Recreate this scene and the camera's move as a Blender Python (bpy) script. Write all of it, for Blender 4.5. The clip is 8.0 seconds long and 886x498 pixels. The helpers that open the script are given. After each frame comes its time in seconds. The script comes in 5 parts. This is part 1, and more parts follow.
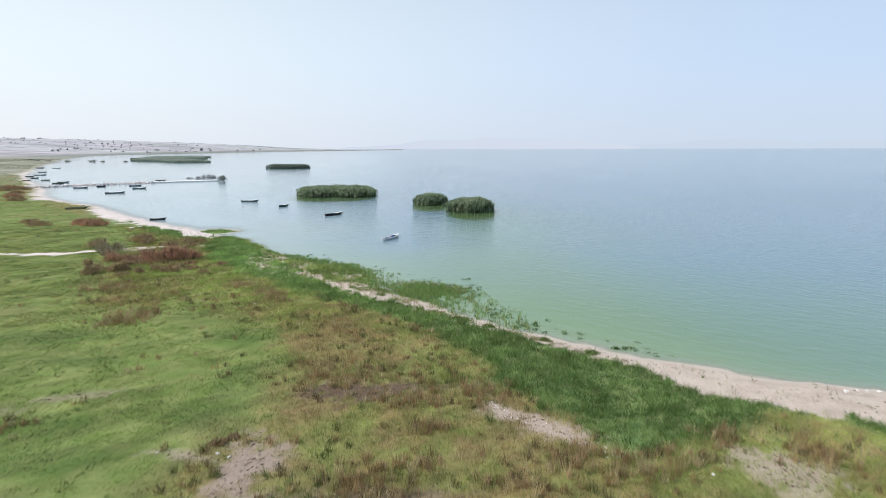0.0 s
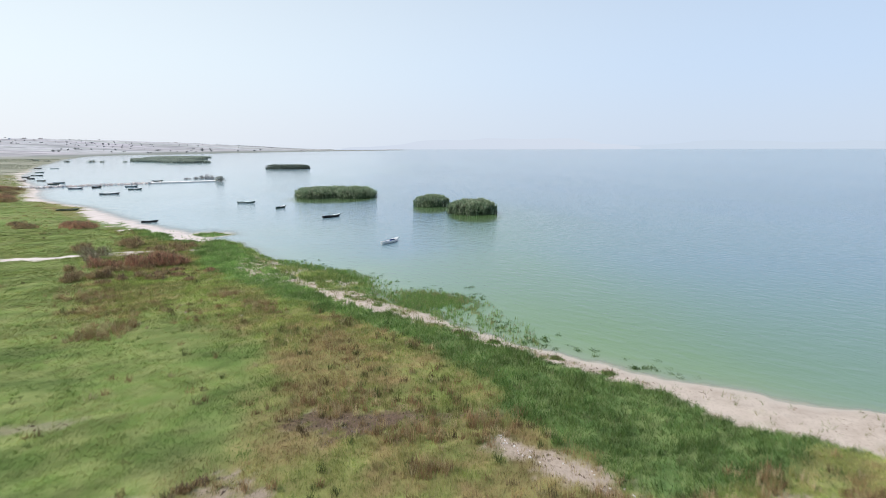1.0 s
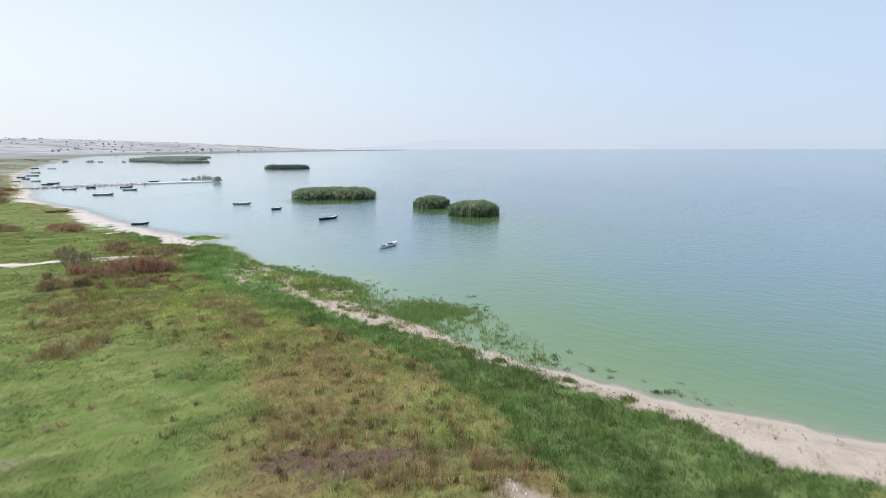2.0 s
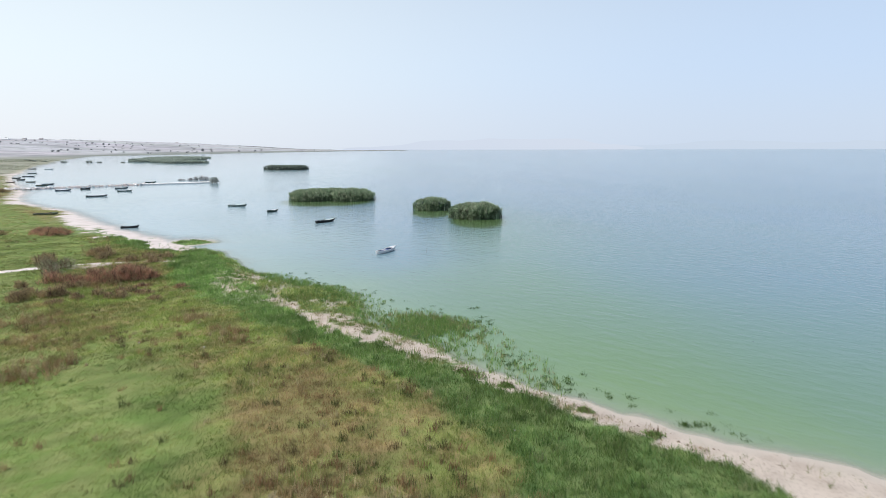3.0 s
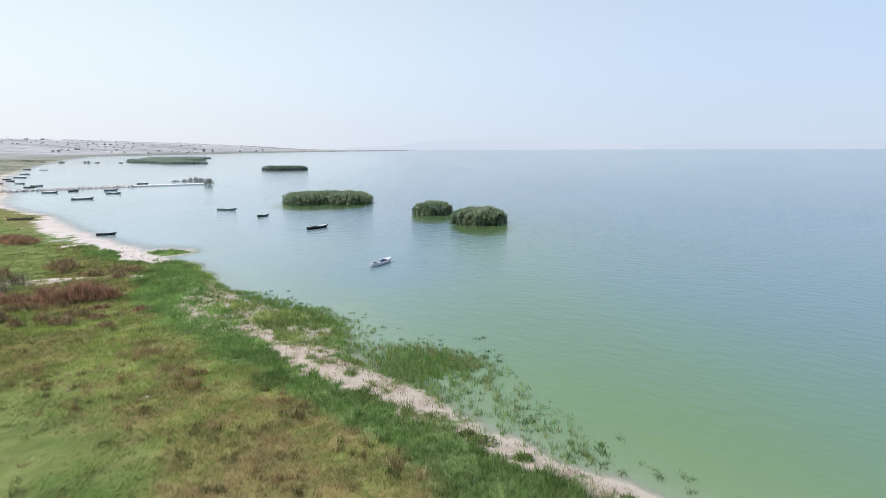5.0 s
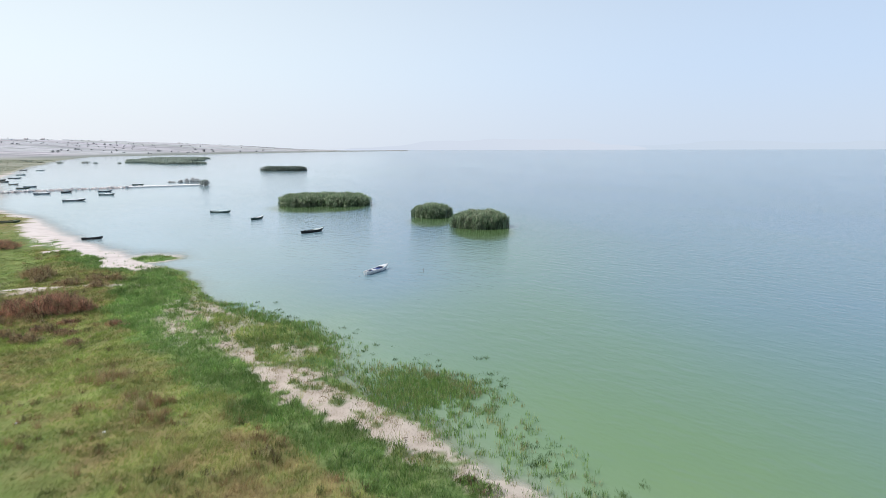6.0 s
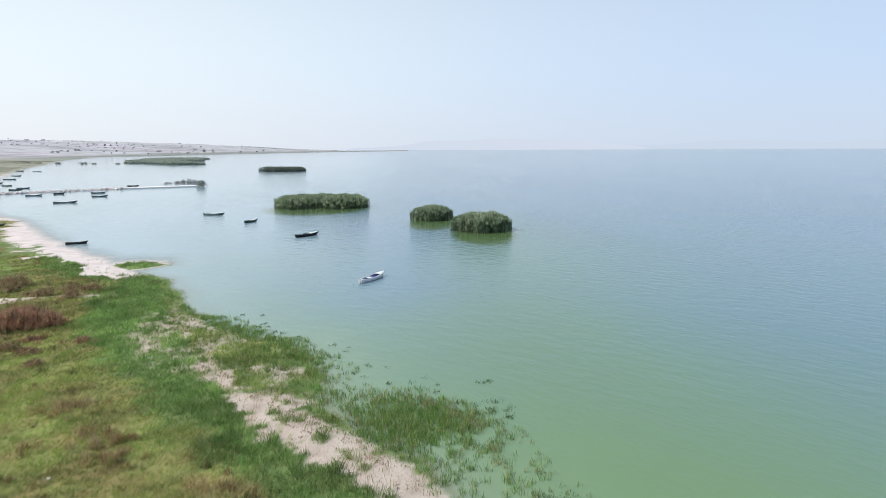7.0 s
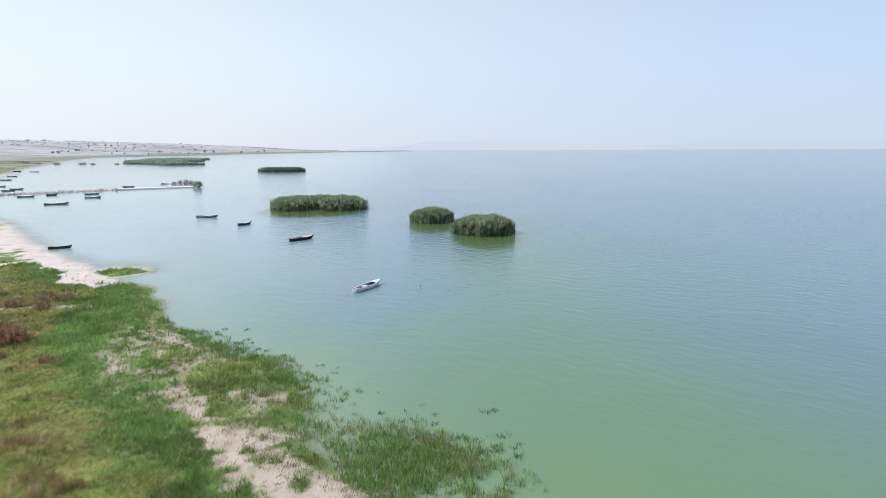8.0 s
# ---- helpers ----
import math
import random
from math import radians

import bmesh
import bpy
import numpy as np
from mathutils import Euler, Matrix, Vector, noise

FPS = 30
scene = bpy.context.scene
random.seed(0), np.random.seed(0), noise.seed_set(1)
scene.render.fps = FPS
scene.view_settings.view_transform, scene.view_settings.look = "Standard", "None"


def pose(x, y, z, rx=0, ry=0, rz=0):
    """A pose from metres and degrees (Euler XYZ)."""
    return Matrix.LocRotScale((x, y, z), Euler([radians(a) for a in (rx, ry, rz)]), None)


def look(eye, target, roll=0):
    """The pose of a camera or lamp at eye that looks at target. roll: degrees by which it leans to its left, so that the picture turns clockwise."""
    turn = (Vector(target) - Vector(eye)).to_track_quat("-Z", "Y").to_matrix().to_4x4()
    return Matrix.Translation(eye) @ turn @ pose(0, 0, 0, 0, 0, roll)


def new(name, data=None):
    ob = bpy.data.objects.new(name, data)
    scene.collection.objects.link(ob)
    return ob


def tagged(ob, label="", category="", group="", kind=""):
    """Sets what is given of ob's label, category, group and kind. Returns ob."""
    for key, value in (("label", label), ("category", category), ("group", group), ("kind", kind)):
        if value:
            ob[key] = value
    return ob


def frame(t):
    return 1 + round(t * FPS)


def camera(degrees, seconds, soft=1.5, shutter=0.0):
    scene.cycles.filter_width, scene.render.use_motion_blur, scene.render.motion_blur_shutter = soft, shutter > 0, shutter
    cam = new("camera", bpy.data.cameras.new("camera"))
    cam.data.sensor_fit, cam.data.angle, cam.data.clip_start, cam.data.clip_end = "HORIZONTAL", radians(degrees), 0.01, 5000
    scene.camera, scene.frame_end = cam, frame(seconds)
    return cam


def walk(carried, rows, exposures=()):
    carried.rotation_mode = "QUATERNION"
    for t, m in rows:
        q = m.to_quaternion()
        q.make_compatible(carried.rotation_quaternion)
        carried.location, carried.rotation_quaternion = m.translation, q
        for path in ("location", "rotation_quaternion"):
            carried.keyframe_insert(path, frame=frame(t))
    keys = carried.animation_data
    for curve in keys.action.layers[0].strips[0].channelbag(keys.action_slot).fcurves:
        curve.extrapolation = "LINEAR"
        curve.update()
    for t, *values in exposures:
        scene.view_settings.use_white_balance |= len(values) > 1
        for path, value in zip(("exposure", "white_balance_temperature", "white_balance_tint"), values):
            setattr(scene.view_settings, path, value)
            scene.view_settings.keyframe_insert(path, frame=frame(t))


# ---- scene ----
cam = camera(77.4, 8.0, soft=0.85, shutter=1.0)
PATH = [
    (0, (0.219, -0.252, 18.569), (0.212, 1.715, 18.206), -0.1),
    (0.5, (0.192, 2.119, 18.518), (0.183, 4.086, 18.155), -0.1),
    (1, (0.176, 4.541, 18.493), (0.165, 6.508, 18.131), -0.1),
    (1.5, (0.168, 6.886, 18.458), (0.156, 8.853, 18.096), -0.1),
    (3, (0.169, 14.262, 18.468), (0.153, 16.229, 18.107), -0.1),
    (3.5, (0.173, 16.781, 18.48), (0.156, 18.748, 18.119), -0.2),
    (4, (0.174, 19.298, 18.543), (0.156, 21.265, 18.182), -0.1),
    (4.5, (0.203, 21.715, 18.571), (0.182, 23.682, 18.21), -0.1),
    (6, (0.453, 29.103, 18.733), (0.428, 31.07, 18.373), -0.1),
    (6.5, (0.489, 31.576, 18.741), (0.462, 33.543, 18.381), -0.1),
    (7, (0.564, 34.155, 18.761), (0.536, 36.122, 18.401), -0.2),
    (7.5, (0.624, 36.671, 18.735), (0.593, 38.638, 18.375), -0.2),
    (8, (0.635, 39.305, 18.704), (0.603, 41.272, 18.345), -0.2),
]
walk(cam, [(t, look(eye, target, roll)) for t, eye, target, roll in PATH])

# ---- world, sun ----
SUN_AZ, SUN_EL = -98.0, 47.0          # degrees from straight ahead (left is negative), above the horizon
world = bpy.data.worlds.new("hazy_sky")
scene.world = world
world.use_nodes = True
wn, wl = world.node_tree.nodes, world.node_tree.links
sky = wn.new("ShaderNodeTexSky")
sky.sky_type, sky.sun_disc = "NISHITA", False
sky.sun_elevation, sky.sun_rotation = radians(SUN_EL), radians(SUN_AZ)
sky.altitude, sky.air_density, sky.dust_density, sky.ozone_density = 0, 1.0, 0.8, 2.5
wn["Background"].inputs["Strength"].default_value = 0.12
# summer haze whitens the sky: brightest towards the sun, dull and faintly lilac at the horizon
sun_dir = Vector((math.sin(radians(SUN_AZ)) * math.cos(radians(SUN_EL)), math.cos(radians(SUN_AZ)) * math.cos(radians(SUN_EL)), math.sin(radians(SUN_EL))))
way = wn.new("ShaderNodeTexCoord").outputs["Generated"]
up = wn.new("ShaderNodeSeparateXYZ")
wl.new(way, up.inputs[0])
dot = wn.new("ShaderNodeVectorMath")
dot.operation = "DOT_PRODUCT"
wl.new(way, dot.inputs[0])
dot.inputs[1].default_value = sun_dir


def sky_range(sock, a, b, lo, hi):
    m = wn.new("ShaderNodeMapRange")
    m.interpolation_type = "SMOOTHSTEP"
    for slot, value in ((1, a), (2, b), (3, lo), (4, hi)):
        m.inputs[slot].default_value = value
    wl.new(sock, m.inputs[0])
    return m.outputs[0]


def sky_mix(fac, a, b):
    m = wn.new("ShaderNodeMix")
    m.data_type = "RGBA"
    wl.new(fac, m.inputs[0])
    for slot, v in ((6, a), (7, b)):
        if isinstance(v, tuple):
            m.inputs[slot].default_value = (*[c / 0.12 for c in v], 1)
        else:
            wl.new(v, m.inputs[slot])
    return m.outputs[2]


veil = sky_mix(sky_range(dot.outputs["Value"], -0.5, 0.65, 0, 1), (0.59, 0.735, 0.955), (0.93, 1.02, 1.06))
low = sky_mix(sky_range(dot.outputs["Value"], -0.5, 0.7, 0, 1), (0.62, 0.715, 0.855), (0.92, 0.925, 0.965))
veil = sky_mix(sky_range(up.outputs[2], -0.01, 0.15, 0.8, 0), veil, low)
veil = sky_mix(sky_range(up.outputs[2], 0.0, 0.7, 0.95, 0.3), sky.outputs["Color"], veil)
wl.new(veil, wn["Background"].inputs["Color"])

lamp = bpy.data.lights.new("sun", "SUN")
lamp.energy, lamp.angle, lamp.color = 3.6, radians(1.0), (1.0, 0.95, 0.87)
sun = new("sun", lamp)
sun.matrix_world = look(sun_dir * 60, (0, 0, 0))
scene.view_settings.exposure = 0.0

# ---- numeric noise ----


LATTICE = np.random.default_rng(12).random(1 << 20).astype(np.float32)


def vnoise(x, y, seed=0):
    ix, iy = np.floor(x), np.floor(y)
    fx, fy = (x - ix).astype(np.float32), (y - iy).astype(np.float32)
    ix, iy = ix.astype(np.int64) + seed * 101, iy.astype(np.int64) + seed * 373
    fx, fy = fx * fx * (3 - 2 * fx), fy * fy * (3 - 2 * fy)
    r0, r1, c0, c1 = (iy & 1023) << 10, ((iy + 1) & 1023) << 10, ix & 1023, (ix + 1) & 1023
    a, b, c, e = LATTICE[r0 + c0], LATTICE[r0 + c1], LATTICE[r1 + c0], LATTICE[r1 + c1]
    low = a + (b - a) * fx
    return low + (c + (e - c) * fx - low) * fy


def fbm(x, y, scale, seed=0, octaves=4):
    """About -1 to 1; scale: size of the largest forms in metres."""
    v, a, t = 0, 1.0, 0
    for o in range(octaves):
        v = v + a * (vnoise(x / scale * 2 ** o, y / scale * 2 ** o, seed + o * 17) * 2 - 1)
        t += a
        a *= 0.55
    return v * (1.6 / t)


def ramp(v, a, b):
    u = np.clip((v - a) / (b - a), 0, 1)
    return u * u * (3 - 2 * u)


def side(line, x, y):
    """Signed distance to an open line, positive to the left of its way."""
    best, sign = np.full(x.shape, 1e9), np.zeros(x.shape)
    for (ax, ay), (bx, by) in zip(line, line[1:]):
        dx, dy = bx - ax, by - ay
        u = np.clip(((x - ax) * dx + (y - ay) * dy) / (dx * dx + dy * dy), 0, 1)
        dist = np.hypot(x - ax - u * dx, y - ay - u * dy)
        cross = dx * (y - ay) - dy * (x - ax)
        near = dist < best - 1e-9
        best = np.where(near, dist, best)
        sign = np.where(near, np.sign(cross), sign)
    return best * np.where(sign == 0, 1, sign)


# ---- plan: water's edge from behind the camera along the bay to the far cape; land on the left ----
SHORE_NEAR = [(260, -260), (110, -25), (60, 19), (33.6, 39.1), (24.1, 42.9), (17.6, 46.7), (11.2, 51.8), (5.6, 55.1), (2.5, 58.3), (0.2, 61.6),
              (-3.0, 64.8), (-6.2, 68.4), (-8.6, 72.0), (-10.4, 77.6), (-14, 83.4), (-20, 87.0), (-25, 91.0), (-31, 98), (-35, 103.8), (-41, 111.5)]
SHORE_BAY = [(-46, 115), (-54, 120.5), (-65, 130), (-75, 138), (-86, 148), (-97, 159), (-106, 170), (-117, 180), (-130, 188), (-149, 205), (-166, 226), (-178, 245),
             (-193, 262), (-217, 291), (-243, 322), (-287, 378), (-320, 428), (-372, 505), (-455, 632), (-560, 810), (-705, 1070), (-815, 1300)]
SHORE_FAR = [(-780, 1480), (-750, 1670), (-738, 2090), (-680, 2330), (-560, 2900), (-255, 3640), (-290, 3850), (-640, 3560), (-720, 3800), (-900, 4300), (-1100, 6000)]
SHORE = SHORE_NEAR + SHORE_BAY + SHORE_FAR
# outer edge of the flooded grass off the sand
FLOODED = [(24, 42), (19, 49), (9, 58.5), (5.6, 63), (4.2, 69.0), (0.6, 72.8), (-3.3, 74.6), (-7.5, 75.4), (-9.2, 79.5), (-14, 85), (-20, 89), (-25, 93)]
# landward edge of the pale sand strip
SAND_EDGE = [(110, -40), (45, 20), (28.9, 33), (25.6, 35.7), (23, 36.8), (19.6, 38.4), (18.2, 40.6), (15.3, 44.4), (11.2, 48.2), (7.4, 51), (5.3, 53.2), (2.4, 54.9), (0.5, 57),
             (-1.6, 58.3), (-4.1, 61.3), (-6.6, 63.4), (-9.4, 65.5), (-12.9, 69.6), (-16.9, 73.8), (-21, 78.5), (-26, 86), (-31, 94), (-60, 140)]
TRACK = [(-160, 96), (-110, 95), (-92, 88), (-74, 92.6), (-66, 92.0), (-61, 94.2), (-56, 98.6), (-50, 100.5), (-44, 101)]
# landward edge of the dark sedge belt behind the sand
SEDGE_EDGE = [(60, -6), (45, 12), (30, 31), (26.6, 33.4), (23.4, 34), (18.2, 31.3), (12.7, 30.6), (9.8, 31.6), (8.4, 34.9), (5.1, 39.6), (2.5, 46.8), (-1.2, 52.6), (-6, 57.4),
              (-14.5, 64.8), (-24, 73.4), (-36, 84.5), (-44, 98), (-47, 112)]
# seaward edge of the grazed meadow
MEADOW_EDGE = [(-14, -80), (-15.5, 24), (-12.7, 31), (-13.4, 38.4), (-14.4, 45.6), (-17.5, 53), (-21, 57), (-27.6, 60), (-34.6, 58), (-40, 62), (-50, 78), (-55, 98), (-62, 112), (-90, 140)]
# reed bed reflections put into the water colour: centre and half sizes
REED_REFLECTIONS = [(8.0, 154.5, 6.6, 12.5), (-4.4, 173.5, 5.4, 12.0), (-41.5, 207.0, 14.6, 16.0)]
# bare patches: centre, half sizes, turn in degrees, darkness
BARE = [(6.4, 33.6, 5.0, 1.3, -42, 0.15, 0.95), (-11.2, 28.2, 1.9, 3.4, 8, 0.42, 0.97), (-15.0, 29.4, 2.6, 0.6, -14, 0.35, 0.7), (19.6, 28.2, 2.4, 3.4, 15, 0.12, 0.72), (-6.3, 38.8, 4.4, 1.9, 4, 1.0, 0.95), (1.5, 39.4, 3.6, 0.9, 0, 0.85, 0.5), (-26, 37.4, 3.4, 0.8, 18, 0.3, 0.45),
        (-3, 25.6, 5.0, 1.1, 0, 0.85, 0.7), (-42, 101.6, 2.0, 1.0, 0, 0.1, 0.8), (-33, 34.4, 5, 0.8, 12, 0.3, 0.4),
        (-53.5, 97.6, 5.5, 1.5, 28, 0.08, 0.9), (-20.6, 78.8, 1.7, 1.0, -50, 0.05, 0.85), (-18.4, 76.2, 1.2, 0.8, 0, 0.05, 0.85), (-26.0, 90.4, 2.6, 0.8, -30, 0.05, 0.7)]



def plan(x, y):
    """Masks of the ground at places x, y."""
    x, y = np.asarray(x, float), np.asarray(y, float)
    raw = side(SHORE, x, y)
    far = ramp(y, 150, 900)
    wob = fbm(x, y, 5.0, 3) * 0.9 * (1 - far) + fbm(x, y, 60.0, 5) * 7 * far * (1 - 0.6 * ramp(y, 1500, 3000))
    d = raw + wob
    islet = 1.6 - 2.0 * (np.hypot((x + 51) / 3.6, (y - 122) / 2.9) - 0.8) + fbm(x, y, 2.0, 9) * 0.8 - 1.2
    d = np.maximum(d, np.minimum(islet, 1.0))
    s = side(SAND_EDGE, x, y) + fbm(x, y, 3.2, 21) * 1.2 + fbm(x, y, 0.9, 22, 2) * 0.65
    n1 = fbm(x, y, 2.4, 31)
    # strip of sand between the sedge and the water
    width = np.interp(x, [-19, -12, -8, 0, 3, 8, 12], [1.6, 3.2, 4.2, 3.7, 3.2, 4.0, 30.0])
    strip = ramp(-s, -0.15, 0.25) * ramp(width + s, -0.3, 0.3)
    speck = n1 * 0.6 + fbm(x, y, 0.9, 33) * 0.8
    strip = strip * (1 - ramp(-x, 17, 23)) * (1 - 0.9 * ramp(speck, 0.3, 0.7) * (1 - 0.9 * ramp(x, 7, 13)))
    patchy = ramp(n1 * 0.6 + fbm(x, y, 0.8, 34) * 0.9, -0.5, 0.5) * ramp(1.25 - np.hypot(((x + 26) * 0.62 + (y - 86) * -0.78) / 11.0, ((x + 26) * 0.78 + (y - 86) * 0.62) / 4.4), 0, 0.5)
    beach_w = np.interp(-x, [44, 47, 60, 85, 100, 108, 128, 140, 170, 300, 420], [0, 3.0, 4.5, 5.2, 4.2, 0.8, 1.0, 3.0, 3.0, 2.6, 1.2])
    beach = ramp(beach_w + fbm(x, y, 6, 41) * 3.0 + fbm(x, y, 1.6, 42, 3) * 1.5 - d, -0.4, 0.5) * ramp(-x, 44, 48) * ((islet < -0.2) | (d < 0.1)) * ramp(-y, -600, -450)
    track = ramp(1.15 - 0.65 * ramp(x, -66, -58) + fbm(x, y, 3.0, 44) * 1.3 - np.abs(side(TRACK, x, y)), -0.3, 0.4)
    bare, dark = np.zeros(x.shape), np.zeros(x.shape)
    for cx, cy, a, b, turn, k, full in BARE:
        c, q = math.cos(radians(turn)), math.sin(radians(turn))
        u, v = ((x - cx) * c + (y - cy) * q) / a, (-(x - cx) * q + (y - cy) * c) / b
        m = full * ramp(1.1 - np.hypot(u, v) + fbm(x, y, 1.8, 51) * 0.5 + fbm(x, y, 0.5, 52, 2) * 0.35, -0.15, 0.6)
        dark = np.where(m > bare, k, dark)
        bare = np.maximum(bare, m)
    inland = np.where(y < 115, np.where(x > -34, s, np.minimum(np.maximum(d, 0), 60)), d)
    edge = inland + fbm(x, y, 7.0, 61) * 2.2
    edge = edge / np.interp(x, [-20, -6, 4, 12, 20, 28], [1.05, 0.85, 1.15, 1.5, 1.1, 0.6])
    sedge = ramp(-edge, -9.0, -4.0) * ramp(inland, -9, -1) * (d > -0.6) * ramp(-y, -170, -130)
    belt = ramp(-side(SEDGE_EDGE, x, y) - fbm(x, y, 5.0, 62) * 1.5 - fbm(x, y, 1.4, 63, 2) * 0.6, -1.0, 1.4) * (d > -0.6)
    old = ramp(y, 96, 112)
    sedge = belt * (1 - old) + sedge * old
    sedge = np.maximum(sedge, (islet > -0.3) * 0.85)
    sedge = np.maximum(sedge, ((s < 0) & (d > -0.6) & (x < 6) & (x > -34) & (y < 115)) * 0.6)
    # olive rank grass between the sedge and the grazed meadow
    line = side(MEADOW_EDGE, x, y) + fbm(x, y, 9.0, 71) * 3.0 + fbm(x, y, 2.5, 72, 2) * 1.5
    meadow = ramp(line, -3.0, 3.0)
    sand = np.clip(np.maximum(np.maximum(strip, patchy * 0.82), np.maximum(beach, track)), 0, 1)
    # trampled gaps in the wet grass beyond the sand
    gap = (s < 0) * (d > -0.3) * ramp(-x, 1, 5) * (1 - ramp(-x, 30, 36)) * (y < 108) * ramp(fbm(x, y, 2.6, 108) + 0.5 * fbm(x, y, 0.8, 109, 2), 0.10, 0.65)
    sand = np.maximum(sand, 0.75 * gap)
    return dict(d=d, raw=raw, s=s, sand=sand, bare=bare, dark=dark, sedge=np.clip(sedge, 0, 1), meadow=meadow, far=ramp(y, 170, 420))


def height(x, y, d):
    land = 0.12 * np.minimum(np.maximum(d, 0), 3) + 0.012 * np.clip(d - 3, 0, 40) + 0.034 * np.clip(d - 90, 0, 300) + 0.06 * np.clip(d - 390, 0, 1000) + 0.03 * np.maximum(d - 1390, 0)
    land = np.where(land < 10, land, 10 + 66 * (1 - np.exp(-np.maximum(land - 10, 0) / 52))) * (1 - ramp(y, 2300, 3000) * ramp(x, -950, -450)) + 2.5 * ramp(d, 0, 25) * ramp(y, 1200, 1700)
    bump = fbm(x, y, 6.0, 81) * 0.12 * ramp(d, 1, 8) + fbm(x, y, 1.3, 82, 3) * 0.035 * ramp(d, 0.5, 3) * (1 - ramp(y, 150, 300))
    roll_ = fbm(x, y, 700.0, 83) * 9 * ramp(d, 500, 1500)
    bed = -np.minimum(0.055 * np.maximum(-d, 0) + 0.0, 2.2)
    return np.where(d > 0, land + bump + roll_, bed) + 0.012


# greener, wetter spots in the rank grass: centre and half sizes
FRESH = [(-7.6, 31.2, 2.6, 1.5), (1.0, 27.4, 3.5, 1.2), (11.5, 31.0, 3.0, 1.8), (-20.5, 53.0, 3.0, 2.5), (-29, 70, 7, 6), (-37, 80, 5, 5), (-33, 88, 5, 4), (-14, 44, 3, 3), (9.0, 37.5, 2.2, 1.6)]
# darker, ranker spots in the grazed meadow: centre and half sizes
DEEP = [(-15.2, 41.5, 2.8, 4.2), (-19.0, 50.5, 3.2, 3.0), (-16.4, 34.6, 3.4, 2.2), (-22.6, 28.6, 3.6, 1.8), (-12.2, 34.6, 1.4, 0.9), (-27, 33, 4.0, 1.6), (-30, 44, 5.0, 1.4), (-24, 60, 5, 2.5), (-38, 50, 6, 2)]


def lodged(x, y, seed):
    """Swathes of leaning grass, longer along one slant than across it."""
    u, v = x * 0.80 + y * 0.60, -x * 0.60 + y * 0.80
    return fbm(u * 0.4, v, 1.1, seed, 3)


def spots(x, y, where):
    return sum(np.exp(-np.hypot((x - a) / c, (y - b) / e) ** 2) for a, b, c, e in where)


def tones(x, y):
    """How rank, dry and fresh the sward is, and how its swathes lie."""
    deep = ramp(1.25 * spots(x, y, DEEP) + (0.34 - 0.16 * ramp(y, 40, 60)) * fbm(x, y, 5.0, 84) + 0.2 * fbm(x, y, 1.0, 83, 2), 0.2, 0.9)
    dry = ramp(fbm(x, y, 7.0, 95) + 0.5 * fbm(x, y, 1.5, 96) - 0.45 * ramp(y, 48, 66), -0.2, 0.55)
    fresh = ramp(0.9 * spots(x, y, FRESH) + 0.22 * ramp(y, 50, 70) + fbm(x, y, 6.0, 89) + 0.3 * fbm(x, y, 1.2, 88), 0.25, 0.7)
    return deep, dry, fresh, lodged(x, y, 85)


# ---- materials ----


def material(name, rough=0.8, metal=0.0):
    m = bpy.data.materials.new(name)
    m.use_nodes = True
    b = m.node_tree.nodes["Principled BSDF"]
    b.inputs["Roughness"].default_value, b.inputs["Metallic"].default_value = rough, metal
    return m, m.node_tree.nodes, m.node_tree.links, b


def mix(n, l, fac, a, b, kind="MIX"):
    """A colour mix; each of fac, a, b is a socket or a value."""
    m = n.new("ShaderNodeMix")
    m.data_type, m.blend_type = "RGBA", kind
    for i, v in ((0, fac), (6, a), (7, b)):
        if hasattr(v, "links"):
            l.new(v, m.inputs[i])
        else:
            m.inputs[i].default_value = v if i == 0 else (*v, 1)
    return m.outputs[2]


def noise_tex(n, l, scale, detail=4.0, rough=0.55, vector=None, stretch=None):
    t = n.new("ShaderNodeTexNoise")
    t.inputs["Scale"].default_value, t.inputs["Detail"].default_value, t.inputs["Roughness"].default_value = scale, detail, rough
    if vector is None:
        vector = n.new("ShaderNodeNewGeometry").outputs["Position"]
    if stretch:
        mp = n.new("ShaderNodeMapping")
        mp.vector_type = "TEXTURE"
        mp.inputs["Rotation"].default_value, mp.inputs["Scale"].default_value = (0, 0, radians(stretch[0])), tuple(1 / v for v in stretch[1])
        l.new(vector, mp.inputs["Vector"])
        vector = mp.outputs["Vector"]
    l.new(vector, t.inputs["Vector"])
    return t.outputs["Fac"]


def levels(n, l, sock, a, b, lo=0.0, hi=1.0):
    m = n.new("ShaderNodeMapRange")
    m.interpolation_type = "SMOOTHSTEP"
    for i, v in ((1, a), (2, b), (3, lo), (4, hi)):
        m.inputs[i].default_value = v
    l.new(sock, m.inputs[0])
    return m.outputs[0]


def bump(n, l, b, sock, strength, dist):
    k = n.new("ShaderNodeBump")
    k.inputs["Strength"].default_value, k.inputs["Distance"].default_value = strength, dist
    l.new(sock, k.inputs["Height"])
    l.new(k.outputs["Normal"], b.inputs["Normal"])


def attribute(n, name):
    a = n.new("ShaderNodeAttribute")
    a.attribute_name = name
    return a


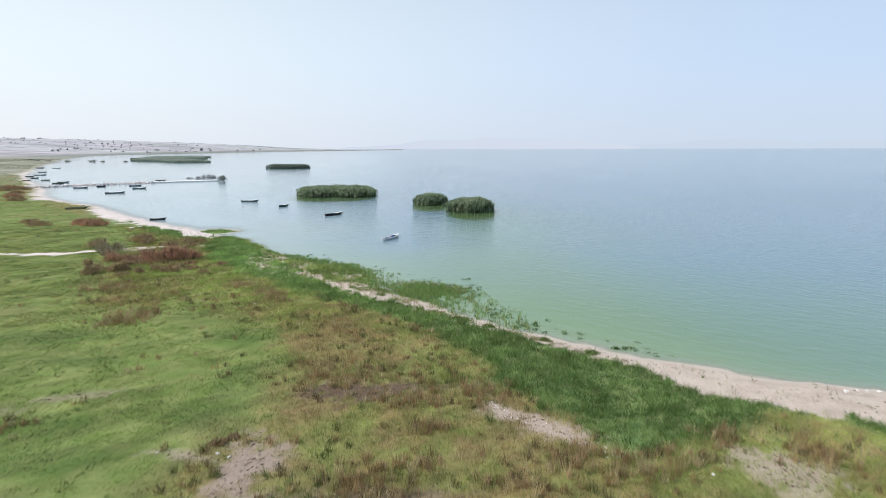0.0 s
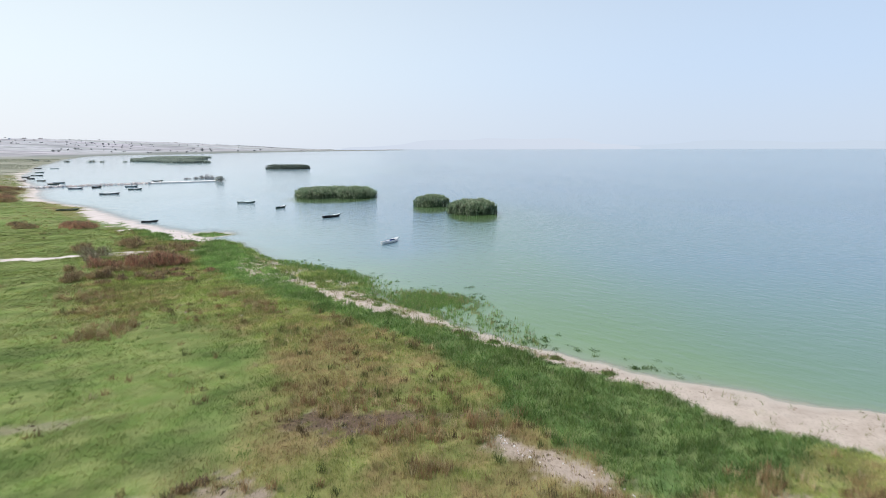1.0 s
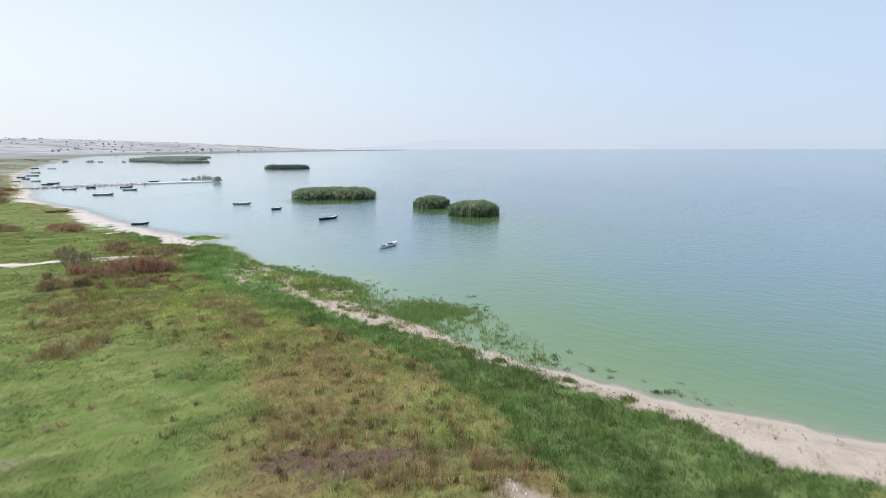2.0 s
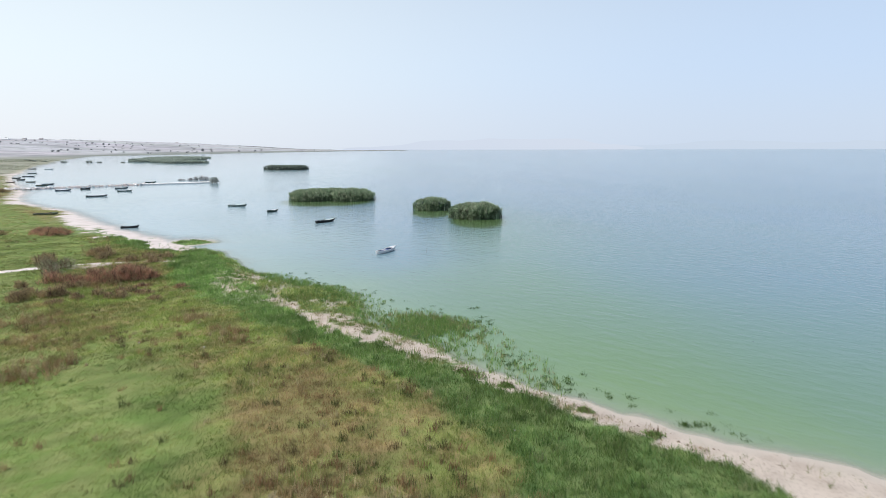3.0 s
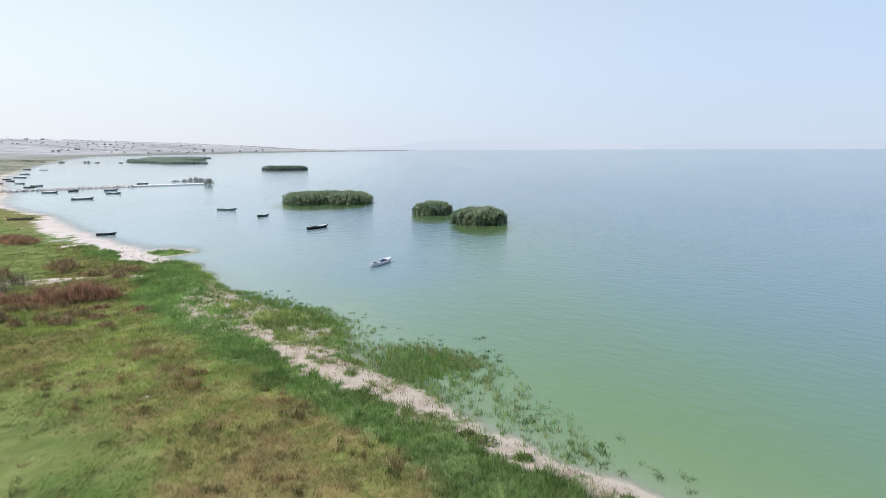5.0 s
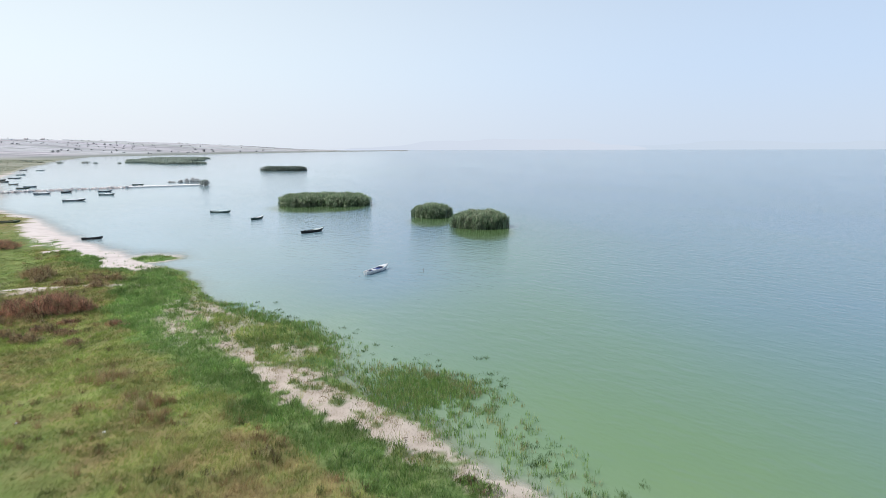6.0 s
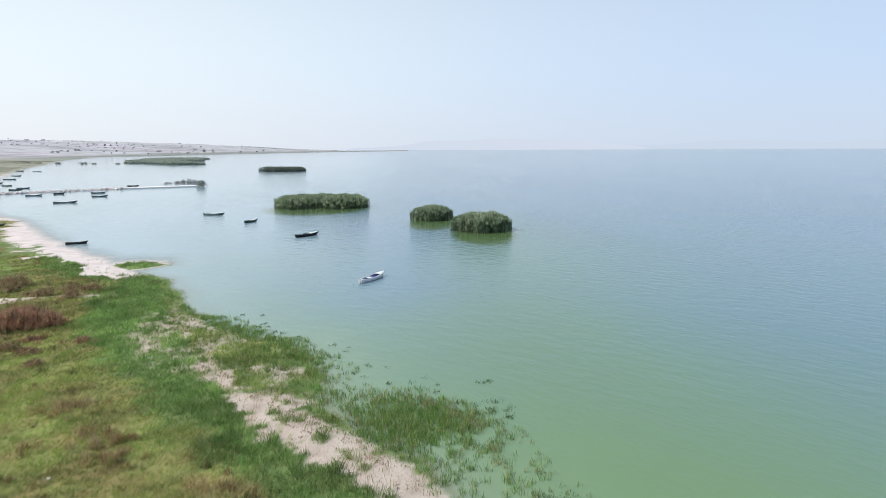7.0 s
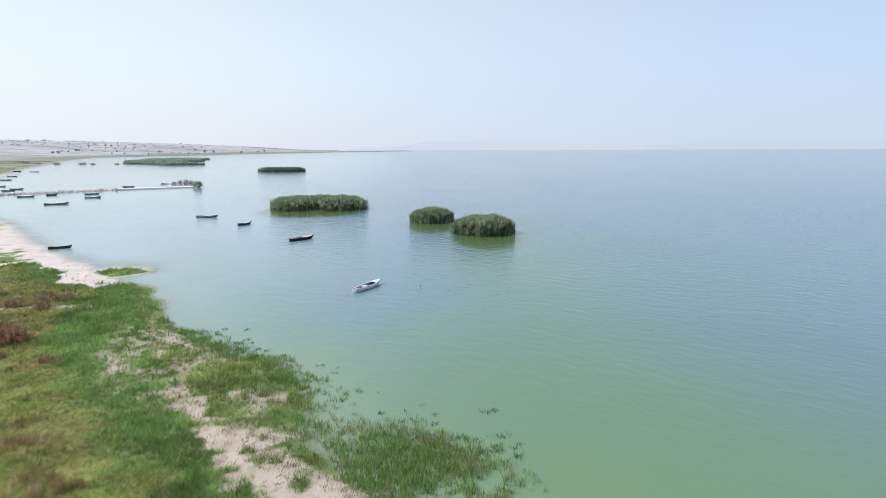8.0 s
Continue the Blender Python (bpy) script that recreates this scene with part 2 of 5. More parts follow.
def ground_material():
    m, n, l, b = material("soil_and_turf", 0.95)
    b.inputs["Specular IOR Level"].default_value = 0.15
    z = n.new("ShaderNodeSeparateColor")
    za = attribute(n, "zones")
    l.new(za.outputs["Color"], z.inputs[0])
    zb = n.new("ShaderNodeSeparateColor")
    l.new(attribute(n, "zones_b").outputs["Color"], zb.inputs[0])
    fine, mid, big = noise_tex(n, l, 6.0, 5), noise_tex(n, l, 0.55, 4), noise_tex(n, l, 0.11, 3)
    rank = mix(n, l, levels(n, l, mid, 0.35, 0.68), (0.20, 0.23, 0.075), (0.26, 0.21, 0.095))
    rank = mix(n, l, levels(n, l, fine, 0.4, 0.75, 0, 0.6), rank, (0.15, 0.11, 0.06))
    turf = mix(n, l, levels(n, l, mid, 0.3, 0.7), (0.135, 0.20, 0.052), (0.215, 0.25, 0.09))
    turf = mix(n, l, levels(n, l, big, 0.5, 0.7, 0, 0.5), turf, (0.25, 0.24, 0.11))
    turf = mix(n, l, levels(n, l, fine, 0.5, 0.8, 0, 0.5), turf, (0.08, 0.115, 0.03))
    sw = n.new("ShaderNodeSeparateColor")
    l.new(attribute(n, "sward").outputs["Color"], sw.inputs[0])
    rank = mix(n, l, sw.outputs[1], rank, (0.25, 0.18, 0.09))
    rank = mix(n, l, sw.outputs[2], rank, (0.20, 0.26, 0.075))
    turf = mix(n, l, sw.outputs[0], turf, (0.075, 0.135, 0.034))
    col = mix(n, l, zb.outputs[0], rank, turf)
    sedge = mix(n, l, levels(n, l, mid, 0.35, 0.65), (0.11, 0.185, 0.06), (0.17, 0.225, 0.085))
    col = mix(n, l, z.outputs[1], col, sedge)
    pale = mix(n, l, levels(n, l, fine, 0.35, 0.7), (0.50, 0.41, 0.345), (0.40, 0.33, 0.28))
    mud = mix(n, l, levels(n, l, fine, 0.35, 0.65), (0.17, 0.115, 0.085), (0.085, 0.06, 0.045))
    soil = mix(n, l, zb.outputs[1], pale, mud)
    col = mix(n, l, z.outputs[2], col, soil)
    sand = mix(n, l, levels(n, l, mid, 0.35, 0.7), (0.55, 0.47, 0.405), (0.44, 0.365, 0.31))
    sand = mix(n, l, levels(n, l, fine, 0.5, 0.7, 0, 0.6), sand, (0.30, 0.24, 0.20))
    sand = mix(n, l, zb.outputs[2], sand, (0.50, 0.44, 0.385))
    washed = mix(n, l, levels(n, l, mid, 0.35, 0.7), (0.70, 0.625, 0.60), (0.60, 0.525, 0.495))
    sand = mix(n, l, attribute(n, "washed").outputs["Fac"], sand, washed)
    col = mix(n, l, z.outputs[0], col, sand)
    # dry farmland far off, with distance haze put into its pale lilac colours
    cells = n.new("ShaderNodeTexVoronoi")
    cells.inputs["Scale"].default_value = 1.0
    mp = n.new("ShaderNodeMapping")
    mp.inputs["Scale"].default_value, mp.inputs["Rotation"].default_value = (0.0022, 0.0075, 0.0), (0, 0, 0.08)
    l.new(n.new("ShaderNodeNewGeometry").outputs["Position"], mp.inputs["Vector"])
    l.new(mp.outputs["Vector"], cells.inputs["Vector"])
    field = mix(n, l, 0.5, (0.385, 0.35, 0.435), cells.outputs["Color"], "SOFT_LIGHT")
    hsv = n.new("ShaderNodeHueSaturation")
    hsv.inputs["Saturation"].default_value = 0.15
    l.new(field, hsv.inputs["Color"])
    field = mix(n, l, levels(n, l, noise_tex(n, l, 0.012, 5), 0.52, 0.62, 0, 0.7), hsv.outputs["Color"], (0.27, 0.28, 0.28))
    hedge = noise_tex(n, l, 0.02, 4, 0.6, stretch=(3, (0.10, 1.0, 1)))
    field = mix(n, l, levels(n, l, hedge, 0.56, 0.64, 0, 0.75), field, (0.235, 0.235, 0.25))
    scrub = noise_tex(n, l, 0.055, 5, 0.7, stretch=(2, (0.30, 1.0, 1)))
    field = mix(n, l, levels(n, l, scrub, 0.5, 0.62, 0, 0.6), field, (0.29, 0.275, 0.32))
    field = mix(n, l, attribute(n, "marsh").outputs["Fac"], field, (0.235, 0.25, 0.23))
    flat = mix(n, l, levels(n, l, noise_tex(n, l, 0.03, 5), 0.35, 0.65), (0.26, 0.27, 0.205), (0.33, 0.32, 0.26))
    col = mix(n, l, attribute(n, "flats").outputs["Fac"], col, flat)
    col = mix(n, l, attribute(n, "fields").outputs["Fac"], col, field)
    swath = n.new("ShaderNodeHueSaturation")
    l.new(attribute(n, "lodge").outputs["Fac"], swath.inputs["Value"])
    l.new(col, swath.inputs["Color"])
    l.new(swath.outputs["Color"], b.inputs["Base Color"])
    bump(n, l, b, fine, 0.6, 0.08)
    return m


def water_material():
    """Green, slightly cloudy lake water under wind ripples whose crests run towards the near shore."""
    m, n, l, b = material("lake_water", 0.09)
    b.inputs["IOR"].default_value = 1.333
    col = mix(n, l, attribute(n, "shallow").outputs["Fac"], (0.118, 0.214, 0.292), (0.158, 0.262, 0.106))
    # bright sky reflection on the left bay, put into the base colour
    col = mix(n, l, attribute(n, "sky_sheen").outputs["Fac"], col, (0.31, 0.42, 0.475))
    cloud = noise_tex(n, l, 0.03, 3, stretch=(20, (1, 0.35, 1)))
    col = mix(n, l, levels(n, l, cloud, 0.35, 0.7, 0, 0.3), col, (0.14, 0.23, 0.20))
    # dark green reflection of the reeds, painted into the base colour
    col = mix(n, l, attribute(n, "reed_reflection").outputs["Fac"], col, (0.085, 0.145, 0.05))
    col = mix(n, l, attribute(n, "rim").outputs["Fac"], col, (0.42, 0.47, 0.39))
    l.new(col, b.inputs["Base Color"])
    long_ = noise_tex(n, l, 0.95, 2, 0.5, stretch=(-38, (0.42, 1.0, 1)))
    cross = noise_tex(n, l, 0.82, 2, 0.5, stretch=(-58, (0.5, 1.0, 1)))
    small = noise_tex(n, l, 2.6, 3, 0.55, stretch=(-30, (0.55, 1.0, 1)))
    calm = noise_tex(n, l, 0.018, 3, 0.5, stretch=(10, (1, 0.3, 1)))

    def blend(a, k, c):
        add = n.new("ShaderNodeMath")
        add.operation = "MULTIPLY_ADD"
        l.new(a, add.inputs[0])
        add.inputs[1].default_value = k
        l.new(c, add.inputs[2])
        return add.outputs[0]

    k = n.new("ShaderNodeBump")
    k.inputs["Distance"].default_value = 0.066
    gust = n.new("ShaderNodeMath")
    gust.operation = "MULTIPLY"
    l.new(levels(n, l, calm, 0.3, 0.7, 0.55, 0.85), gust.inputs[0])
    l.new(attribute(n, "ruffled").outputs["Fac"], gust.inputs[1])
    l.new(gust.outputs[0], k.inputs["Strength"])
    l.new(blend(long_, 2.4, blend(cross, 1.6, small)), k.inputs["Height"])
    l.new(k.outputs["Normal"], b.inputs["Normal"])
    clear = n.new("ShaderNodeBsdfTransparent")
    mixer = n.new("ShaderNodeMixShader")
    l.new(attribute(n, "turbid").outputs["Fac"], mixer.inputs[0])
    l.new(clear.outputs[0], mixer.inputs[1])
    l.new(b.outputs[0], mixer.inputs[2])
    l.new(mixer.outputs[0], n["Material Output"].inputs["Surface"])
    return m


def blade_material(name, gloss=0.25):
    """Leaves: their colour is the attribute tint, varied a little from leaf to leaf."""
    m, n, l, b = material(name, 0.7)
    b.inputs["Specular IOR Level"].default_value = gloss
    geo = n.new("ShaderNodeNewGeometry")
    vary = levels(n, l, geo.outputs["Random Per Island"], 0, 1, 0.86, 1.15)
    hsv = n.new("ShaderNodeHueSaturation")
    l.new(vary, hsv.inputs["Value"])
    l.new(attribute(n, "tint").outputs["Color"], hsv.inputs["Color"])
    l.new(hsv.outputs["Color"], b.inputs["Base Color"])
    t = n.new("ShaderNodeBsdfTranslucent")
    l.new(hsv.outputs["Color"], t.inputs["Color"])
    mixer = n.new("ShaderNodeMixShader")
    mixer.inputs[0].default_value = 0.3
    l.new(b.outputs[0], mixer.inputs[1])
    l.new(t.outputs[0], mixer.inputs[2])
    l.new(mixer.outputs[0], n["Material Output"].inputs["Surface"])
    return m


def paint(name, colour, rough=0.55, wear=(0.25, 0.22, 0.19), amount=0.5, scale=3.0):
    """Weathered boat paint, wood, concrete or stone."""
    m, n, l, b = material(name, rough)
    co = n.new("ShaderNodeTexCoord").outputs["Object"]
    a = noise_tex(n, l, scale, 6, 0.65, co)
    f = noise_tex(n, l, scale * 9, 4, 0.6, co)
    c = mix(n, l, levels(n, l, a, 0.48, 0.72, 0, amount), colour, wear)
    c = mix(n, l, levels(n, l, f, 0.3, 0.75, 0, 0.35), c, tuple(v * 0.6 for v in colour))
    l.new(c, b.inputs["Base Color"])
    bump(n, l, b, f, 0.3, 0.01)
    return m


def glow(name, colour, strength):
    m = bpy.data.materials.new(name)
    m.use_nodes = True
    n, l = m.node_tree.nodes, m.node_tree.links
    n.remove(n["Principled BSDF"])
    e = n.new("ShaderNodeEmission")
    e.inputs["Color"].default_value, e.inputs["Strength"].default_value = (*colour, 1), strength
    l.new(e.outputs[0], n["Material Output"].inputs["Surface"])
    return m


GROUND, WATER = ground_material(), water_material()
GRASS, REED, LEAF = blade_material("grass_blades"), blade_material("leaf_canopy"), blade_material("shrub_leaves", 0.15)
WHITE = paint("white_boat_paint", (0.72, 0.74, 0.76), 0.45, (0.45, 0.44, 0.42), 0.4)
BLUE = paint("blue_boat_paint", (0.06, 0.10, 0.30), 0.5, (0.3, 0.32, 0.38), 0.4)
BLACK = paint("tarred_hull", (0.009, 0.011, 0.014), 0.6, (0.022, 0.022, 0.024), 0.4)
GREEN = paint("dark_green_boat_paint", (0.025, 0.06, 0.05), 0.5, (0.09, 0.10, 0.09), 0.5)
MOSSY = paint("mossy_boat_planks", (0.10, 0.14, 0.085), 0.8, (0.16, 0.17, 0.11), 0.6)
NAVY = paint("dark_blue_boat_paint", (0.03, 0.045, 0.075), 0.5, (0.1, 0.1, 0.1), 0.5)
PALE = paint("pale_green_boat_paint", (0.55, 0.63, 0.62), 0.55, (0.3, 0.28, 0.25), 0.5)
WOOD = paint("weathered_planks", (0.19, 0.15, 0.11), 0.8, (0.32, 0.29, 0.26), 0.6)
SLATE = paint("grey_inner_planks", (0.30, 0.31, 0.31), 0.8, (0.14, 0.13, 0.12), 0.6)
CONCRETE = paint("pale_concrete", (0.84, 0.82, 0.80), 0.9, (0.55, 0.52, 0.49), 0.4, 0.6)
STONE = paint("pale_stone", (0.69, 0.64, 0.63), 0.9, (0.47, 0.42, 0.41), 0.5, 1.2)
RUBBLE = paint("pale_rubble", (0.42, 0.365, 0.35), 0.95, (0.57, 0.51, 0.50), 0.6, 0.8)
BARK = paint("bark", (0.10, 0.08, 0.065), 0.9, (0.17, 0.15, 0.13), 0.6)
WALL = paint("rendered_wall", (0.66, 0.63, 0.60), 0.9, (0.5, 0.47, 0.44), 0.4, 0.2)
ROOF = paint("roof_tiles", (0.42, 0.385, 0.40), 0.9, (0.36, 0.32, 0.33), 0.4, 0.3)
GLASS = paint("dark_window", (0.05, 0.06, 0.07), 0.2, (0.08, 0.08, 0.08), 0.2)
SHEET = paint("greenhouse_sheet", (0.78, 0.79, 0.80), 0.5, (0.65, 0.66, 0.66), 0.3, 0.1)

# ---- mesh helpers ----


def raw_mesh(name, verts, faces, mat, tint=None, smooth=False):
    """A mesh from arrays: verts (n, 3), faces (m, 3 or 4)."""
    verts, faces = np.asarray(verts, np.float32), np.asarray(faces, np.int32)
    me = bpy.data.meshes.new(name)
    k = faces.shape[1]
    me.vertices.add(len(verts))
    me.vertices.foreach_set("co", verts.ravel())
    me.loops.add(faces.size)
    me.loops.foreach_set("vertex_index", faces.ravel())
    me.polygons.add(len(faces))
    me.polygons.foreach_set("loop_start", np.arange(0, faces.size, k, dtype=np.int32))
    if smooth:
        me.polygons.foreach_set("use_smooth", np.ones(len(faces), bool))
    if tint is not None:
        a = me.attributes.new("tint", "FLOAT_COLOR", "POINT")
        a.data.foreach_set("color", np.c_[tint, np.ones(len(tint))].astype(np.float32).ravel())
    me.update(calc_edges=True)
    me.materials.append(mat)
    return me


def part(name, bm, mat, parent, label="", kind=""):
    """Links a bmesh or a mesh as one object under parent."""
    if isinstance(bm, bmesh.types.BMesh):
        me = bpy.data.meshes.new(name)
        bm.normal_update()
        bm.to_mesh(me)
        bm.free()
        me.materials.append(mat)
    else:
        me = bm
    ob = new(name, me)
    ob.parent = parent
    return tagged(ob, label, kind=kind)


def box(bm, x0, x1, y0, y1, z0, z1, bevel=0.0):
    r = bmesh.ops.create_cube(bm, size=1, matrix=Matrix.Translation(((x0 + x1) / 2, (y0 + y1) / 2, (z0 + z1) / 2)) @ Matrix.Diagonal((x1 - x0, y1 - y0, z1 - z0, 1)))
    if bevel:
        edges = {e for v in r["verts"] for e in v.link_edges}
        bmesh.ops.bevel(bm, geom=list(edges), offset=bevel, segments=1, affect="EDGES")


rng = np.random.default_rng(7)


def blades(x, y, z, h, w, lean, tint, per=1, spread=0.0, bent=False):
    """Arrays of upright tapering leaves rooted at x, y, z; per: leaves at each root."""
    x, y, z, h, w, lean = (np.repeat(np.broadcast_to(v, x.shape), per) for v in (x, y, z, h, w, lean))
    tint = np.repeat(tint, per, axis=0)
    k = len(x)
    x, y = x + rng.normal(0, 1, k) * spread, y + rng.normal(0, 1, k) * spread
    h = h * rng.uniform(0.55, 1.15, k)
    a, c = rng.uniform(0, 2 * np.pi, k), rng.uniform(0, 2 * np.pi, k)
    lx, ly = np.cos(c) * h * lean * rng.uniform(0.2, 1, k), np.sin(c) * h * lean * rng.uniform(0.2, 1, k)
    wx, wy = np.cos(a) * w / 2, np.sin(a) * w / 2
    base = np.stack([np.c_[x - wx, y - wy, z], np.c_[x + wx, y + wy, z]], 1)
    if not bent:
        v = np.concatenate([base, np.c_[x + lx, y + ly, z + h][:, None]], 1).reshape(-1, 3)
        f = np.arange(3 * k).reshape(-1, 3)
        return v, f, np.repeat(tint, 3, axis=0)
    mid = np.stack([np.c_[x + lx * 0.35 + wx * 0.9, y + ly * 0.35 + wy * 0.9, z + h * 0.66], np.c_[x + lx * 0.35 - wx * 0.9, y + ly * 0.35 - wy * 0.9, z + h * 0.66]], 1)
    v = np.concatenate([base, mid, np.c_[x + lx, y + ly, z + h * 0.92][:, None]], 1).reshape(-1, 3)
    i = 5 * np.arange(k)[:, None]
    f = np.concatenate([i + [[0, 1, 2]], i + [[0, 2, 3]], i + [[3, 2, 4]]], 0)
    return v, f, np.repeat(tint, 5, axis=0)


def palette(k, colours, weights):
    pick = rng.choice(len(colours), k, p=np.array(weights) / sum(weights))
    return np.array(colours)[pick] * rng.uniform(0.8, 1.2, (k, 1))


# ---- ground and water: one grid, fine near the walk and coarser outwards ----


def spaced(a, b, step, lo, hi, grow):
    mid = list(np.arange(a, b, step))
    out, s, v = [], step, mid[-1]
    while v < hi:
        s *= grow
        v += s
        out.append(min(v, hi))
    low, s, v = [], step, a
    while v > lo:
        s *= grow
        v -= s
        low.append(max(v, lo))
    return np.array(low[::-1] + mid + out)


XS = spaced(-72, 36, 0.36, -4600, 4600, 1.03)
YS = spaced(22, 128, 0.42, -500, 4850, 1.022)
GX, GY = np.meshgrid(XS, YS)
P = plan(GX.ravel(), GY.ravel())
GZ = height(GX.ravel(), GY.ravel(), P["d"])
cols, rows_ = len(XS), len(YS)
cell = (np.arange(rows_ - 1)[:, None] * cols + np.arange(cols - 1)[None]).ravel()
quads = np.c_[cell, cell + 1, cell + cols + 1, cell + cols]
me = raw_mesh("ground", np.c_[GX.ravel(), GY.ravel(), GZ], quads, GROUND, smooth=True)


def put_colour(me, name, r, g, b):
    a = me.attributes.new(name, "FLOAT_COLOR", "POINT")
    a.data.foreach_set("color", np.c_[r, g, b, np.ones(len(r))].astype(np.float32).ravel())


def put_value(me, name, v):
    me.attributes.new(name, "FLOAT", "POINT").data.foreach_set("value", np.asarray(v, np.float32))


wet = ramp(-P["d"], -0.9, 0.1)
put_colour(me, "zones", P["sand"], P["sedge"], P["bare"])
put_colour(me, "zones_b", P["meadow"], P["dark"], wet)
SWARD = tones(GX.ravel(), GY.ravel())
put_colour(me, "sward", 0.4 * SWARD[0], 0.4 * SWARD[1], 0.3 * SWARD[2])
put_value(me, "lodge", 1.04 + 0.26 * SWARD[3] * (1 - P["sand"]) * (1 - P["bare"]))
put_value(me, "washed", ramp(-GX.ravel(), 38, 56))
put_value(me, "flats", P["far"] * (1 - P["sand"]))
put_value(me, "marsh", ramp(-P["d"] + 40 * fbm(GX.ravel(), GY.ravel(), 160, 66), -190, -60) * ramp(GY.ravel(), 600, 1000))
# where the haze-paled farmland colours take over
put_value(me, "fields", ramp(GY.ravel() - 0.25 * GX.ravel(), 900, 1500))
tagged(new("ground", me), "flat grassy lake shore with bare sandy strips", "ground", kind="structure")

keep = (P["d"][quads] < 2.5).any(1)
used, inv = np.unique(quads[keep], return_inverse=True)
wv = np.c_[GX.ravel()[used], GY.ravel()[used], np.zeros(len(used))]
me = raw_mesh("water", wv, inv.reshape(-1, 4), WATER, smooth=True)
dd = P["d"][used]
soft_bed = ramp(-wv[:, 0], 42, 60)
# painted sky reflection grows to the left and fades far out
put_value(me, "sky_sheen", 0.9 * ramp(-wv[:, 0] - 0.1 * wv[:, 1], -22, 50) * (1 - ramp(wv[:, 1], 900, 2500)))
put_value(me, "ruffled", 0.34 + (0.5 + 0.5 * ramp(wv[:, 1], 85, 180)) * ramp(wv[:, 0] + 0.12 * wv[:, 1], -110, 30) + 0.7 * ramp(wv[:, 1], 350, 1500) * ramp(wv[:, 0] + 0.12 * wv[:, 1], -110, 30))
# painted reflections reach from each reed stand towards the camera
mirrored = sum(np.exp(-(np.maximum(np.hypot((wv[:, 0] - a) / c, (wv[:, 1] - b) / e) - 0.9, 0) / 0.2) ** 2) for a, b, c, e in REED_REFLECTIONS)
put_value(me, "reed_reflection", 0.95 * np.minimum(mirrored, 1))
put_value(me, "rim", 0.75 * np.exp(np.minimum(dd, 0) / 0.9) + 0.25 * np.exp(np.minimum(dd, 0) / 3.5))
put_value(me, "shallow", np.exp(-(np.maximum(-dd, 0) / (13 + 29 * ramp(wv[:, 0], -10, 14))) ** 1.7) * (1 - 0.85 * ramp(-wv[:, 0], 14, 60)) * (1 - 0.3 * ramp(wv[:, 0], 14, 40)))
put_value(me, "turbid", (ramp(-dd, -0.6, 4.0) * 0.75 + 0.25 * ramp(-dd, 1, 7)) * soft_bed + (ramp(-dd, -0.35, 1.3) * 0.85 + 0.15 * ramp(-dd, 0, 4)) * (1 - soft_bed))
tagged(new("water", me), "calm rippled turquoise lake water", "water", kind="structure")


def ground_z(x, y):
    x, y = np.atleast_1d(np.asarray(x, float)), np.atleast_1d(np.asarray(y, float))
    return height(x, y, plan(x, y)["d"])


# ---- grass ----


def scatter(count, x0, x1, y0, y1):
    return rng.uniform(x0, x1, count), rng.uniform(y0, y1, count)


def stuff(name, pieces, mat, label, category):
    v, f, t, at = [], [], [], 0
    for a, b, c in pieces:
        v.append(a)
        f.append(b + at)
        t.append(c)
        at += len(a)
    me = raw_mesh(name, np.concatenate(v), np.concatenate(f), mat, np.concatenate(t))
    return tagged(new(name, me), label, category, kind="stuff")


LUSH = [(0.18, 0.30, 0.082), (0.25, 0.36, 0.115), (0.13, 0.24, 0.068), (0.36, 0.41, 0.19)]
OLIVE = [(0.265, 0.29, 0.093), (0.355, 0.31, 0.135), (0.185, 0.235, 0.067), (0.39, 0.28, 0.155), (0.235, 0.145, 0.085)]
TURF = [(0.20, 0.25, 0.07), (0.26, 0.285, 0.092), (0.30, 0.295, 0.125), (0.135, 0.19, 0.054)]
BROWN = [(0.24, 0.16, 0.085), (0.31, 0.205, 0.11), (0.16, 0.12, 0.065), (0.37, 0.27, 0.14)]


